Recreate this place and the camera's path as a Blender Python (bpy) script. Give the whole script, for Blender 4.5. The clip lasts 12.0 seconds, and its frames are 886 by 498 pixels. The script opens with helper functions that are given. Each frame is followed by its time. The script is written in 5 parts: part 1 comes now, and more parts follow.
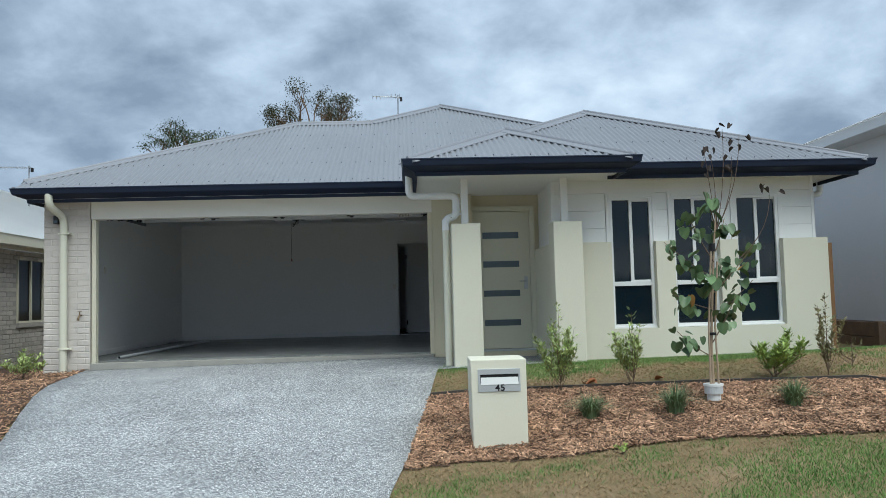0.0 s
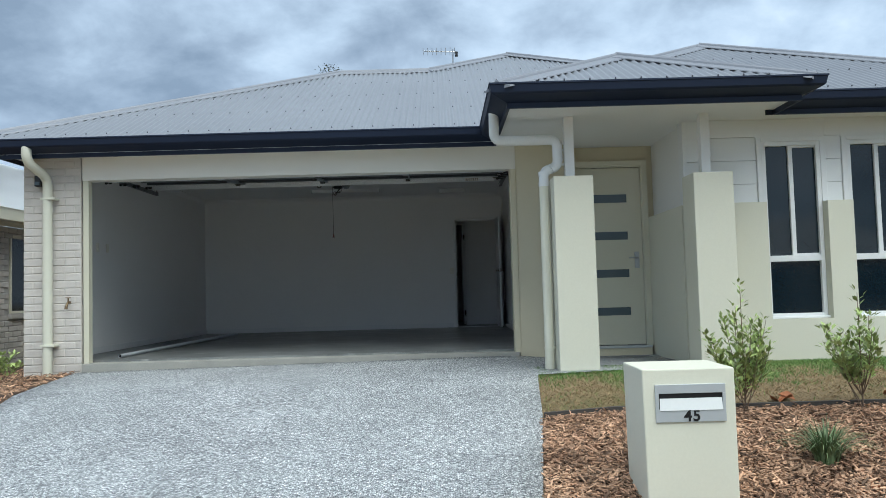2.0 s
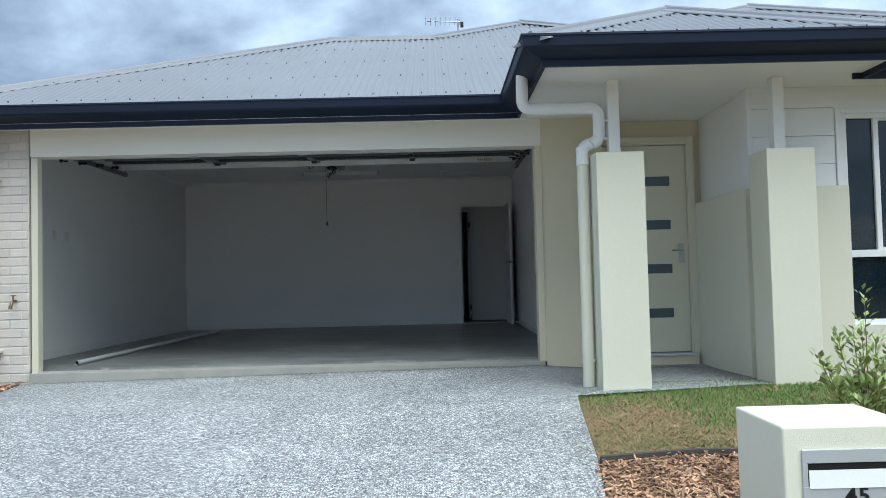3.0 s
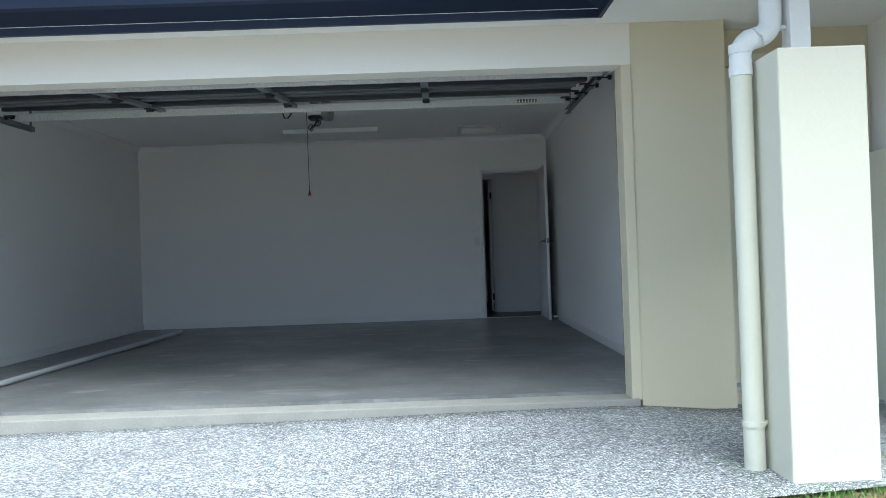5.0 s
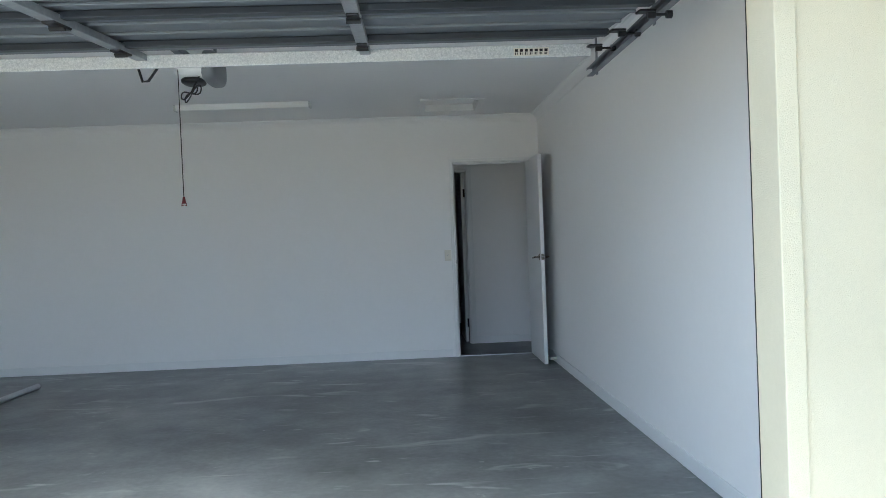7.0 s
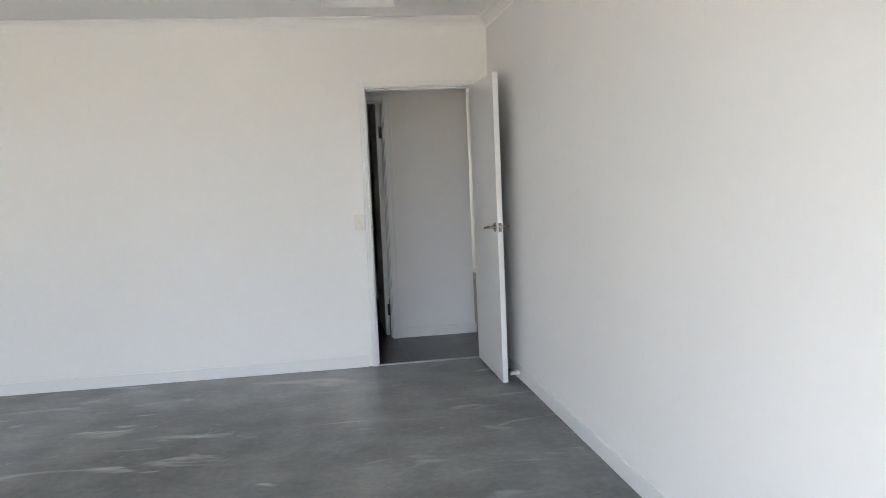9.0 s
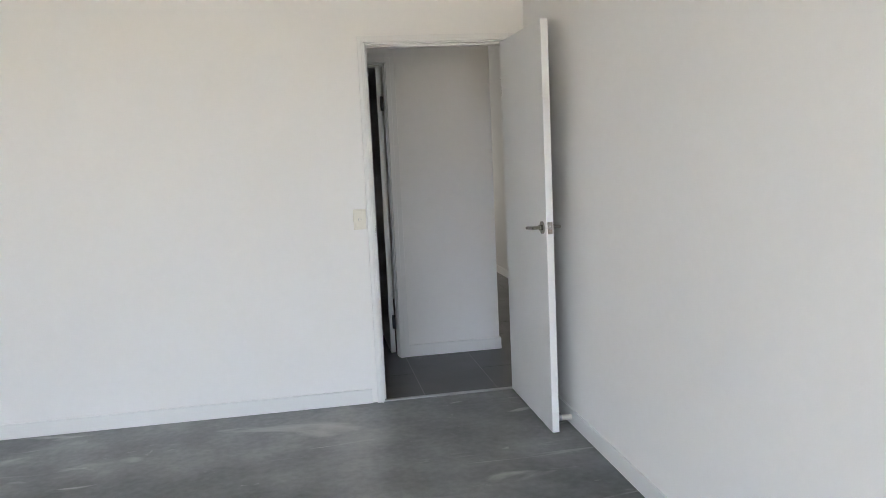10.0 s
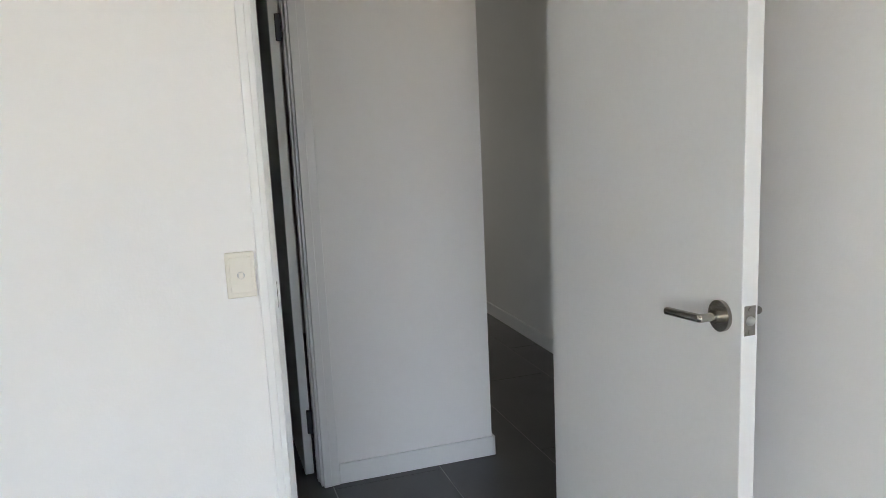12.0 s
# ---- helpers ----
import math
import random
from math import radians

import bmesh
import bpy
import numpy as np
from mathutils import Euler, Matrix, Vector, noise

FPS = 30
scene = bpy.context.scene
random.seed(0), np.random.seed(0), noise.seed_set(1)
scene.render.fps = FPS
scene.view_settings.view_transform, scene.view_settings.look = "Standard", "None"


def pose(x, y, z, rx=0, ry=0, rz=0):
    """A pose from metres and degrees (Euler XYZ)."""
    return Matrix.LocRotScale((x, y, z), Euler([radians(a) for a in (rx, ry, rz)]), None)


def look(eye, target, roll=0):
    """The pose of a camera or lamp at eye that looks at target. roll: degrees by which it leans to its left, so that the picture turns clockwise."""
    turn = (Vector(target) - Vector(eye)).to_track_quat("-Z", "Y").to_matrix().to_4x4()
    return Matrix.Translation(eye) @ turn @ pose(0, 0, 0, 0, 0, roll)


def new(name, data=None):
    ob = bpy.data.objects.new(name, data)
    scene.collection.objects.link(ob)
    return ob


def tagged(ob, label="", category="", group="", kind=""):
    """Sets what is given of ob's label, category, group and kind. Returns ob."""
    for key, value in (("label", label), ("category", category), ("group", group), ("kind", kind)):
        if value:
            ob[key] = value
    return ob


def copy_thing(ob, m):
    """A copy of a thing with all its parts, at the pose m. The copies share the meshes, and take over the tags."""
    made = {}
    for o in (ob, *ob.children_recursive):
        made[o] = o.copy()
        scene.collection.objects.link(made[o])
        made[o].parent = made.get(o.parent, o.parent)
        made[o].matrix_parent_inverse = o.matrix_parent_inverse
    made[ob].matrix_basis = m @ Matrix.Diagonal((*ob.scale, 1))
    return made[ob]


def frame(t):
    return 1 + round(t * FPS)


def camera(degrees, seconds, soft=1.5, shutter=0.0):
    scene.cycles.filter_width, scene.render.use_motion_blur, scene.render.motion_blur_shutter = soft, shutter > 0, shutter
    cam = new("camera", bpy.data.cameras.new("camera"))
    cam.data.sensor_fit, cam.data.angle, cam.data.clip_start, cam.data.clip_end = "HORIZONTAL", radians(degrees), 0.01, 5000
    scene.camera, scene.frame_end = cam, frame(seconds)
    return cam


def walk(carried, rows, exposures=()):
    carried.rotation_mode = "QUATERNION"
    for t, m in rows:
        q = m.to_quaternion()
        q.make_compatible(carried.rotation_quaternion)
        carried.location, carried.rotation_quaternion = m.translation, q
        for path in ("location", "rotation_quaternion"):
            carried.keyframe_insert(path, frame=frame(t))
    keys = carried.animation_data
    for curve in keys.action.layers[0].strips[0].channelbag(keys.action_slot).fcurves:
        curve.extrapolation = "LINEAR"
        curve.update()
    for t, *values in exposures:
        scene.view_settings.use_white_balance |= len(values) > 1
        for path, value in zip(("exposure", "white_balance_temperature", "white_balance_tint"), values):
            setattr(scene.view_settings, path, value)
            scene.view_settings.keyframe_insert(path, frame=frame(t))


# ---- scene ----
cam = camera(59.1, 12.0, soft=0.8)
PATH = [
    (0, (4.578, -11.572, 0.782), (4.668, -9.578, 0.909), -1.5),
    (0.5, (4.419, -10.957, 0.752), (4.476, -8.962, 0.875), -1.4),
    (1, (4.29, -10.338, 0.708), (4.314, -8.342, 0.826), -1.6),
    (1.5, (4.148, -9.658, 0.657), (4.149, -7.662, 0.773), -1.6),
    (2, (4.077, -8.919, 0.68), (4.08, -6.922, 0.79), -1.6),
    (2.5, (4.003, -8.237, 0.725), (4.014, -6.239, 0.814), -1.5),
    (3, (3.902, -7.592, 0.798), (3.919, -5.593, 0.873), -1.4),
    (5, (3.703, -4.892, 0.923), (3.714, -2.892, 0.936), -2.0),
    (5.5, (3.691, -4.212, 1.018), (3.692, -2.212, 1.017), -1.8),
    (6, (3.727, -3.54, 1.126), (3.738, -1.54, 1.12), -1.8),
    (6.5, (3.735, -2.87, 1.238), (3.776, -0.871, 1.227), -2.0),
    (7, (3.816, -2.184, 1.266), (3.91, -0.187, 1.239), -2.2),
    (7.5, (3.811, -1.556, 1.325), (3.974, 0.436, 1.261), -2.6),
    (9.5, (3.992, 0.996, 1.418), (4.317, 2.957, 1.199), -2.5),
    (10, (3.973, 1.658, 1.446), (4.306, 3.615, 1.199), -2.7),
    (10.5, (3.992, 2.276, 1.462), (4.367, 4.221, 1.188), -2.5),
    (11, (4.034, 2.917, 1.471), (4.463, 4.848, 1.172), -2.4),
    (11.5, (4.081, 3.541, 1.465), (4.6, 5.447, 1.149), -2.3),
    (12, (4.158, 4.144, 1.466), (4.759, 6.019, 1.117), -2.7),
]
EXPOSURES = [(0, 1.12, 5480, 2), (1.5, 1.18, 5430, 2), (2.5, 1.38, 5400, 2), (3, 1.48, 5350, 3), (5, 2.22, 5220, 3), (5.5, 2.5, 5220, 2), (6, 2.9, 5200, 2), (6.5, 3.3, 5120, 2), (7, 3.58, 5330, 4), (7.7, 4.1, 5950, 11), (9.5, 4.68, 6150, 11), (11, 4.84, 6180, 11), (12, 4.95, 6150, 10)]
walk(cam, [(t, look(eye, target, roll)) for t, eye, target, roll in PATH], EXPOSURES)

# ---- world, sun, exposure ----
SUN_EL, SUN_AZ = 60.0, 152.0
world = bpy.data.worlds.new("cloudy_sky")
scene.world = world
world.use_nodes = True
wn, wl = world.node_tree.nodes, world.node_tree.links
wn.clear()


def wnode(kind, **kw):
    n = wn.new(kind)
    for k, v in kw.items():
        n.inputs[k].default_value = v
    return n


w_sky = wn.new("ShaderNodeTexSky")
w_sky.sky_type = "NISHITA"
w_sky.sun_disc = False
w_sky.sun_elevation, w_sky.sun_rotation = radians(SUN_EL), radians(SUN_AZ)
w_co = wn.new("ShaderNodeTexCoord")
w_map = wn.new("ShaderNodeMapping")
w_map.inputs["Location"].default_value = (7.1, 4.6, 0.0)
w_sep = wn.new("ShaderNodeSeparateXYZ")
w_lift = wn.new("ShaderNodeMath")
w_lift.operation, w_lift.inputs[1].default_value = "ADD", 0.55
w_flat = wn.new("ShaderNodeVectorMath")
w_flat.operation = "DIVIDE"
w_den = wn.new("ShaderNodeCombineXYZ")
w_den.inputs["Z"].default_value = 1.0
w_big = wnode("ShaderNodeTexNoise", Scale=2.3, Detail=3.0, Roughness=0.5, Distortion=0.35)
w_fine = wnode("ShaderNodeTexNoise", Scale=6.0, Detail=9.0, Roughness=0.57, Distortion=0.15)
w_ramp = wn.new("ShaderNodeValToRGB")
e = w_ramp.color_ramp.elements
e[0].position, e[0].color = 0.41, (0.29, 0.33, 0.39, 1)
e[1].position, e[1].color = 0.68, (0.93, 0.94, 0.95, 1)
m1 = e.new(0.48)
m1.color = (0.42, 0.46, 0.52, 1)
m2 = e.new(0.56)
m2.color = (0.62, 0.665, 0.725, 1)
w_avg = wn.new("ShaderNodeMix")
w_avg.inputs[0].default_value = 0.42
w_skymul = wn.new("ShaderNodeMix")
w_skymul.data_type = "RGBA"
w_skymul.blend_type = "MULTIPLY"
w_skymul.inputs[0].default_value = 1.0
w_skymul.inputs[7].default_value = (0.09, 0.09, 0.09, 1)
w_cover = wn.new("ShaderNodeMix")
w_cover.data_type = "RGBA"
w_cover.inputs[0].default_value = 0.93
w_bg = wnode("ShaderNodeBackground", Strength=0.47)
w_out = wn.new("ShaderNodeOutputWorld")
wl.new(w_co.outputs["Generated"], w_sep.inputs["Vector"])
wl.new(w_sep.outputs["Z"], w_lift.inputs[0])
wl.new(w_lift.outputs[0], w_den.inputs["X"])
wl.new(w_lift.outputs[0], w_den.inputs["Y"])
wl.new(w_co.outputs["Generated"], w_flat.inputs[0])
wl.new(w_den.outputs["Vector"], w_flat.inputs[1])
wl.new(w_flat.outputs["Vector"], w_map.inputs["Vector"])
wl.new(w_map.outputs["Vector"], w_big.inputs["Vector"])
wl.new(w_map.outputs["Vector"], w_fine.inputs["Vector"])
wl.new(w_big.outputs["Fac"], w_avg.inputs[2])
wl.new(w_fine.outputs["Fac"], w_avg.inputs[3])
wl.new(w_avg.outputs[0], w_ramp.inputs["Fac"])
wl.new(w_sky.outputs["Color"], w_skymul.inputs[6])
wl.new(w_skymul.outputs[2], w_cover.inputs[6])
wl.new(w_ramp.outputs["Color"], w_cover.inputs[7])
wl.new(w_cover.outputs[2], w_bg.inputs["Color"])
wl.new(w_bg.outputs["Background"], w_out.inputs["Surface"])

sun_data = bpy.data.lights.new("sun", "SUN")
sun_data.energy, sun_data.angle, sun_data.color = 1.75, radians(60), (1.0, 0.90, 0.75)
sun = new("sun", sun_data)
az = radians(SUN_AZ)
sun.matrix_world = look((30 * math.sin(az), 30 * math.cos(az), 30 * math.tan(radians(SUN_EL))), (0, 0, 0))

# area lamp added at the unseen hallway end to brighten it; no door there
hall_fill = bpy.data.lights.new("back_door_daylight", "AREA")
hall_fill.shape, hall_fill.size, hall_fill.size_y, hall_fill.energy, hall_fill.color = "RECTANGLE", 0.8, 2.0, 0.4, (1.0, 0.93, 0.80)
new("back_door_daylight", hall_fill).matrix_world = look((5.72, 12.4, 1.1), (5.72, 5.0, 0.9))


# ---- materials ----
def pmat(name, a, b=None, rough=0.6, metal=0.0, s1=2.0, s2=70.0, bump=0.08, bscale=250.0, spec=0.5, island=0.0, objrand=0.0, mix=0.6):
    """Paint, timber, metal: two colours mixed by a broad and a fine noise, fine relief, uneven gloss."""
    b = b or tuple(c * 0.86 for c in a)
    m = bpy.data.materials.new(name)
    m.use_nodes = True
    nt = m.node_tree
    n, l = nt.nodes, nt.links
    bs = n["Principled BSDF"]
    geo = n.new("ShaderNodeNewGeometry")
    n1, n2 = n.new("ShaderNodeTexNoise"), n.new("ShaderNodeTexNoise")
    n1.inputs["Scale"].default_value, n1.inputs["Detail"].default_value = s1, 5
    n2.inputs["Scale"].default_value, n2.inputs["Detail"].default_value = s2, 3
    l.new(geo.outputs["Position"], n1.inputs["Vector"])
    l.new(geo.outputs["Position"], n2.inputs["Vector"])
    av = n.new("ShaderNodeMix")
    av.inputs[0].default_value = 1 - mix
    l.new(n1.outputs["Fac"], av.inputs[2])
    l.new(n2.outputs["Fac"], av.inputs[3])
    rng = n.new("ShaderNodeMapRange")
    rng.inputs["From Min"].default_value, rng.inputs["From Max"].default_value = 0.3, 0.7
    l.new(av.outputs[0], rng.inputs["Value"])
    col = n.new("ShaderNodeMix")
    col.data_type = "RGBA"
    col.inputs[6].default_value, col.inputs[7].default_value = (*a, 1), (*b, 1)
    l.new(rng.outputs["Result"], col.inputs[0])
    last = col.outputs[2]
    amount = island or objrand
    if amount:
        src = geo.outputs["Random Per Island"]
        if objrand:
            src = n.new("ShaderNodeObjectInfo").outputs["Random"]
        r2 = n.new("ShaderNodeMapRange")
        r2.inputs["To Min"].default_value, r2.inputs["To Max"].default_value = 1 - amount, 1 + amount
        l.new(src, r2.inputs["Value"])
        hsv = n.new("ShaderNodeHueSaturation")
        l.new(r2.outputs["Result"], hsv.inputs["Value"])
        l.new(last, hsv.inputs["Color"])
        last = hsv.outputs["Color"]
    l.new(last, bs.inputs["Base Color"])
    rr = n.new("ShaderNodeMapRange")
    rr.inputs["To Min"].default_value, rr.inputs["To Max"].default_value = max(0.03, rough - 0.08), min(1, rough + 0.08)
    l.new(n1.outputs["Fac"], rr.inputs["Value"])
    l.new(rr.outputs["Result"], bs.inputs["Roughness"])
    bs.inputs["Metallic"].default_value = metal
    bs.inputs["Specular IOR Level"].default_value = spec
    if bump:
        n3 = n.new("ShaderNodeTexNoise")
        n3.inputs["Scale"].default_value, n3.inputs["Detail"].default_value = bscale, 4
        l.new(geo.outputs["Position"], n3.inputs["Vector"])
        bp = n.new("ShaderNodeBump")
        bp.inputs["Strength"].default_value, bp.inputs["Distance"].default_value = bump, 0.01
        l.new(n3.outputs["Fac"], bp.inputs["Height"])
        l.new(bp.outputs["Normal"], bs.inputs["Normal"])
    return m


def ramp_mat(name, noises, stops, rough=0.9, bump=0.3, bump_d=0.006, spec=0.3, scuffs_and_daylight=False):
    """Ground and aggregate: a weighted sum of noises (scale, detail, weight) through a colour ramp."""
    m = bpy.data.materials.new(name)
    m.use_nodes = True
    n, l = m.node_tree.nodes, m.node_tree.links
    bs = n["Principled BSDF"]
    geo = n.new("ShaderNodeNewGeometry")
    total = None
    for sc, de, w in noises:
        t = n.new("ShaderNodeTexNoise")
        t.inputs["Scale"].default_value, t.inputs["Detail"].default_value = sc, de
        l.new(geo.outputs["Position"], t.inputs["Vector"])
        mu = n.new("ShaderNodeMath")
        mu.operation = "MULTIPLY_ADD"
        mu.inputs[1].default_value = w
        l.new(t.outputs["Fac"], mu.inputs[0])
        if total is None:
            mu.inputs[2].default_value = 0
        else:
            l.new(total, mu.inputs[2])
        total = mu.outputs[0]
    height = total
    ra = n.new("ShaderNodeValToRGB")
    els = ra.color_ramp.elements
    els[0].position, els[0].color = stops[0][0], (*stops[0][1], 1)
    els[1].position, els[1].color = stops[-1][0], (*stops[-1][1], 1)
    for p, c in stops[1:-1]:
        els.new(p).color = (*c, 1)
    l.new(total, ra.inputs["Fac"])
    last = ra.outputs["Color"]
    if scuffs_and_daylight:
        for turn, sx, sy, cut in ((35, 1.1, 3.2, 0.64), (-50, 1.7, 6, 0.67), (95, 2.6, 9, 0.69), (10, 1.0, 14, 0.70), (60, 6, 8, 0.71)):
            mp, t, mr, mx = n.new("ShaderNodeMapping"), n.new("ShaderNodeTexNoise"), n.new("ShaderNodeMapRange"), n.new("ShaderNodeMix")
            mp.inputs["Rotation"].default_value, mp.inputs["Scale"].default_value = (0, 0, radians(turn)), (sx, sy, 1)
            t.inputs["Scale"].default_value, t.inputs["Detail"].default_value, t.inputs["Distortion"].default_value = 1.0, 7, 1.1
            mr.inputs["From Min"].default_value, mr.inputs["From Max"].default_value = cut - 0.02, cut + 0.08
            mr.inputs["To Max"].default_value = 0.75
            mx.data_type = "RGBA"
            mx.inputs[7].default_value = (0.5, 0.5, 0.48, 1)
            l.new(geo.outputs["Position"], mp.inputs["Vector"])
            l.new(mp.outputs["Vector"], t.inputs["Vector"])
            l.new(t.outputs["Fac"], mr.inputs["Value"])
            l.new(mr.outputs["Result"], mx.inputs[0])
            l.new(last, mx.inputs[6])
            last = mx.outputs[2]
    if scuffs_and_daylight:
        # daylight near the garage opening painted in as paler, ragged colour, with pale dust
        xyz, nz, add, mr, brk, mul, mx = (n.new("ShaderNode" + k) for k in ("SeparateXYZ", "TexNoise", "Math", "MapRange", "TexNoise", "Math", "Mix"))
        nz.inputs["Scale"].default_value, nz.inputs["Detail"].default_value, nz.inputs["Distortion"].default_value = 0.9, 8, 0.8
        add.operation, add.inputs[1].default_value = "MULTIPLY_ADD", 5.0
        mr.inputs["From Min"].default_value, mr.inputs["From Max"].default_value = 3.2, 4.8
        mr.inputs["To Min"].default_value, mr.inputs["To Max"].default_value = 0.65, 0.0
        brk.inputs["Scale"].default_value, brk.inputs["Detail"].default_value, brk.inputs["Distortion"].default_value = 5.0, 9, 1.2
        mul.operation = "MULTIPLY"
        mx.data_type = "RGBA"
        mx.inputs[7].default_value = (0.33, 0.335, 0.325, 1)
        l.new(geo.outputs["Position"], xyz.inputs["Vector"])
        l.new(geo.outputs["Position"], nz.inputs["Vector"])
        l.new(geo.outputs["Position"], brk.inputs["Vector"])
        l.new(nz.outputs["Fac"], add.inputs[0])
        l.new(xyz.outputs["Y"], add.inputs[2])
        l.new(add.outputs[0], mr.inputs["Value"])
        l.new(mr.outputs["Result"], mul.inputs[0])
        l.new(brk.outputs["Fac"], mul.inputs[1])
        l.new(mul.outputs[0], mx.inputs[0])
        l.new(last, mx.inputs[6])
        last = mx.outputs[2]
    l.new(last, bs.inputs["Base Color"])
    bs.inputs["Roughness"].default_value, bs.inputs["Specular IOR Level"].default_value = rough, spec
    bp = n.new("ShaderNodeBump")
    bp.inputs["Strength"].default_value, bp.inputs["Distance"].default_value = bump, bump_d
    l.new(height, bp.inputs["Height"])
    l.new(bp.outputs["Normal"], bs.inputs["Normal"])
    return m


def stone_mat(name, scale):
    """Exposed aggregate: pale chips of two sizes in a grey cement matrix, with broad weathering."""
    m = bpy.data.materials.new(name)
    m.use_nodes = True
    n, l = m.node_tree.nodes, m.node_tree.links
    bs = n["Principled BSDF"]
    geo = n.new("ShaderNodeNewGeometry")
    last, height = None, None
    broad = n.new("ShaderNodeTexNoise")
    broad.inputs["Scale"].default_value, broad.inputs["Detail"].default_value = 0.9, 6
    l.new(geo.outputs["Position"], broad.inputs["Vector"])
    matrix = n.new("ShaderNodeMix")
    matrix.data_type = "RGBA"
    matrix.inputs[6].default_value, matrix.inputs[7].default_value = (0.16, 0.166, 0.176, 1), (0.36, 0.37, 0.375, 1)
    l.new(broad.outputs["Fac"], matrix.inputs[0])
    last = matrix.outputs[2]
    for sc, lo, hi in ((scale * 2.3, 0.45, 0.60), (scale, 0.36, 0.52)):
        v = n.new("ShaderNodeTexVoronoi")
        v.inputs["Scale"].default_value = sc
        l.new(geo.outputs["Position"], v.inputs["Vector"])
        sep = n.new("ShaderNodeSeparateColor")
        l.new(v.outputs["Color"], sep.inputs["Color"])
        tone = n.new("ShaderNodeValToRGB")
        els = tone.color_ramp.elements
        els[0].position, els[0].color = 0.0, (0.055, 0.059, 0.066, 1)
        els[1].position, els[1].color = 1.0, (0.86, 0.88, 0.88, 1)
        els.new(0.42).color = (0.17, 0.178, 0.19, 1)
        els.new(0.60).color = (0.42, 0.435, 0.45, 1)
        l.new(sep.outputs["Red"], tone.inputs["Fac"])
        edge = n.new("ShaderNodeMapRange")
        edge.inputs["From Min"].default_value, edge.inputs["From Max"].default_value = lo, hi
        edge.inputs["To Min"].default_value, edge.inputs["To Max"].default_value = 1.0, 0.0
        l.new(v.outputs["Distance"], edge.inputs["Value"])
        mx = n.new("ShaderNodeMix")
        mx.data_type = "RGBA"
        l.new(edge.outputs["Result"], mx.inputs[0])
        l.new(last, mx.inputs[6])
        l.new(tone.outputs["Color"], mx.inputs[7])
        last, height = mx.outputs[2], edge.outputs["Result"]
    patch = n.new("ShaderNodeTexNoise")
    patch.inputs["Scale"].default_value, patch.inputs["Detail"].default_value, patch.inputs["Distortion"].default_value = 1.7, 7, 0.6
    l.new(geo.outputs["Position"], patch.inputs["Vector"])
    wear = n.new("ShaderNodeMapRange")
    wear.inputs["From Min"].default_value, wear.inputs["From Max"].default_value = 0.32, 0.68
    wear.inputs["To Min"].default_value, wear.inputs["To Max"].default_value = 0.82, 1.05
    l.new(patch.outputs["Fac"], wear.inputs["Value"])
    tint = n.new("ShaderNodeHueSaturation")
    l.new(wear.outputs["Result"], tint.inputs["Value"])
    l.new(last, tint.inputs["Color"])
    l.new(tint.outputs["Color"], bs.inputs["Base Color"])
    bs.inputs["Roughness"].default_value, bs.inputs["Specular IOR Level"].default_value = 0.75, 0.3
    bp = n.new("ShaderNodeBump")
    bp.inputs["Strength"].default_value, bp.inputs["Distance"].default_value = 0.35, 0.004
    l.new(height, bp.inputs["Height"])
    l.new(bp.outputs["Normal"], bs.inputs["Normal"])
    return m


M_RENDER = pmat("cream_render", (0.71, 0.695, 0.575), (0.66, 0.645, 0.53), 0.85, s1=0.9, bump=0.35, bscale=380)
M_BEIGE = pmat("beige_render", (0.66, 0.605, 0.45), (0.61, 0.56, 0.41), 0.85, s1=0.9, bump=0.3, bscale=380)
M_CREAM = pmat("cream_trim_paint", (0.64, 0.61, 0.48), (0.60, 0.57, 0.45), 0.5, bump=0.04)
M_WHITE = pmat("white_paint", (0.80, 0.80, 0.78), (0.76, 0.76, 0.74), 0.6, s1=0.7, bump=0.06, bscale=180)
M_BEAM = pmat("warm_white_paint", (0.80, 0.775, 0.70), (0.76, 0.735, 0.665), 0.6, s1=0.7, bump=0.06, bscale=180)
M_WALL = pmat("plasterboard_white_paint", (0.865, 0.857, 0.843), (0.84, 0.832, 0.818), 0.75, s1=0.6, s2=25, bump=0.05, bscale=140)
M_GLOSSW = pmat("white_gloss_paint", (0.82, 0.82, 0.81), (0.79, 0.79, 0.78), 0.35, s1=1.5, bump=0.03, bscale=90)
M_CLAD = pmat("white_weatherboard_paint", (0.80, 0.81, 0.80), (0.76, 0.77, 0.77), 0.55, bump=0.04)
M_NAVY = pmat("dark_navy_steel", (0.009, 0.016, 0.038), (0.012, 0.020, 0.046), 0.5, s1=1.2, bump=0.02, spec=0.3)
M_ROOF = pmat("grey_corrugated_steel", (0.225, 0.235, 0.26), (0.195, 0.205, 0.23), 0.36, s1=0.5, s2=8, bump=0.03, spec=0.5)
M_CAP = pmat("grey_steel_capping", (0.24, 0.25, 0.28), (0.20, 0.21, 0.24), 0.4, s1=1.0, bump=0.02)
M_SCREW = pmat("dark_screw_steel", (0.05, 0.05, 0.06), rough=0.5, metal=0.5, bump=0)
M_BRICK = pmat("pale_bagged_brick", (0.63, 0.59, 0.54), (0.54, 0.50, 0.46), 0.9, s1=9, s2=90, bump=0.5, bscale=160, objrand=0.05)
M_MORTAR = pmat("pale_mortar", (0.62, 0.58, 0.53), (0.53, 0.50, 0.45), 0.95, bump=0.4, bscale=200)
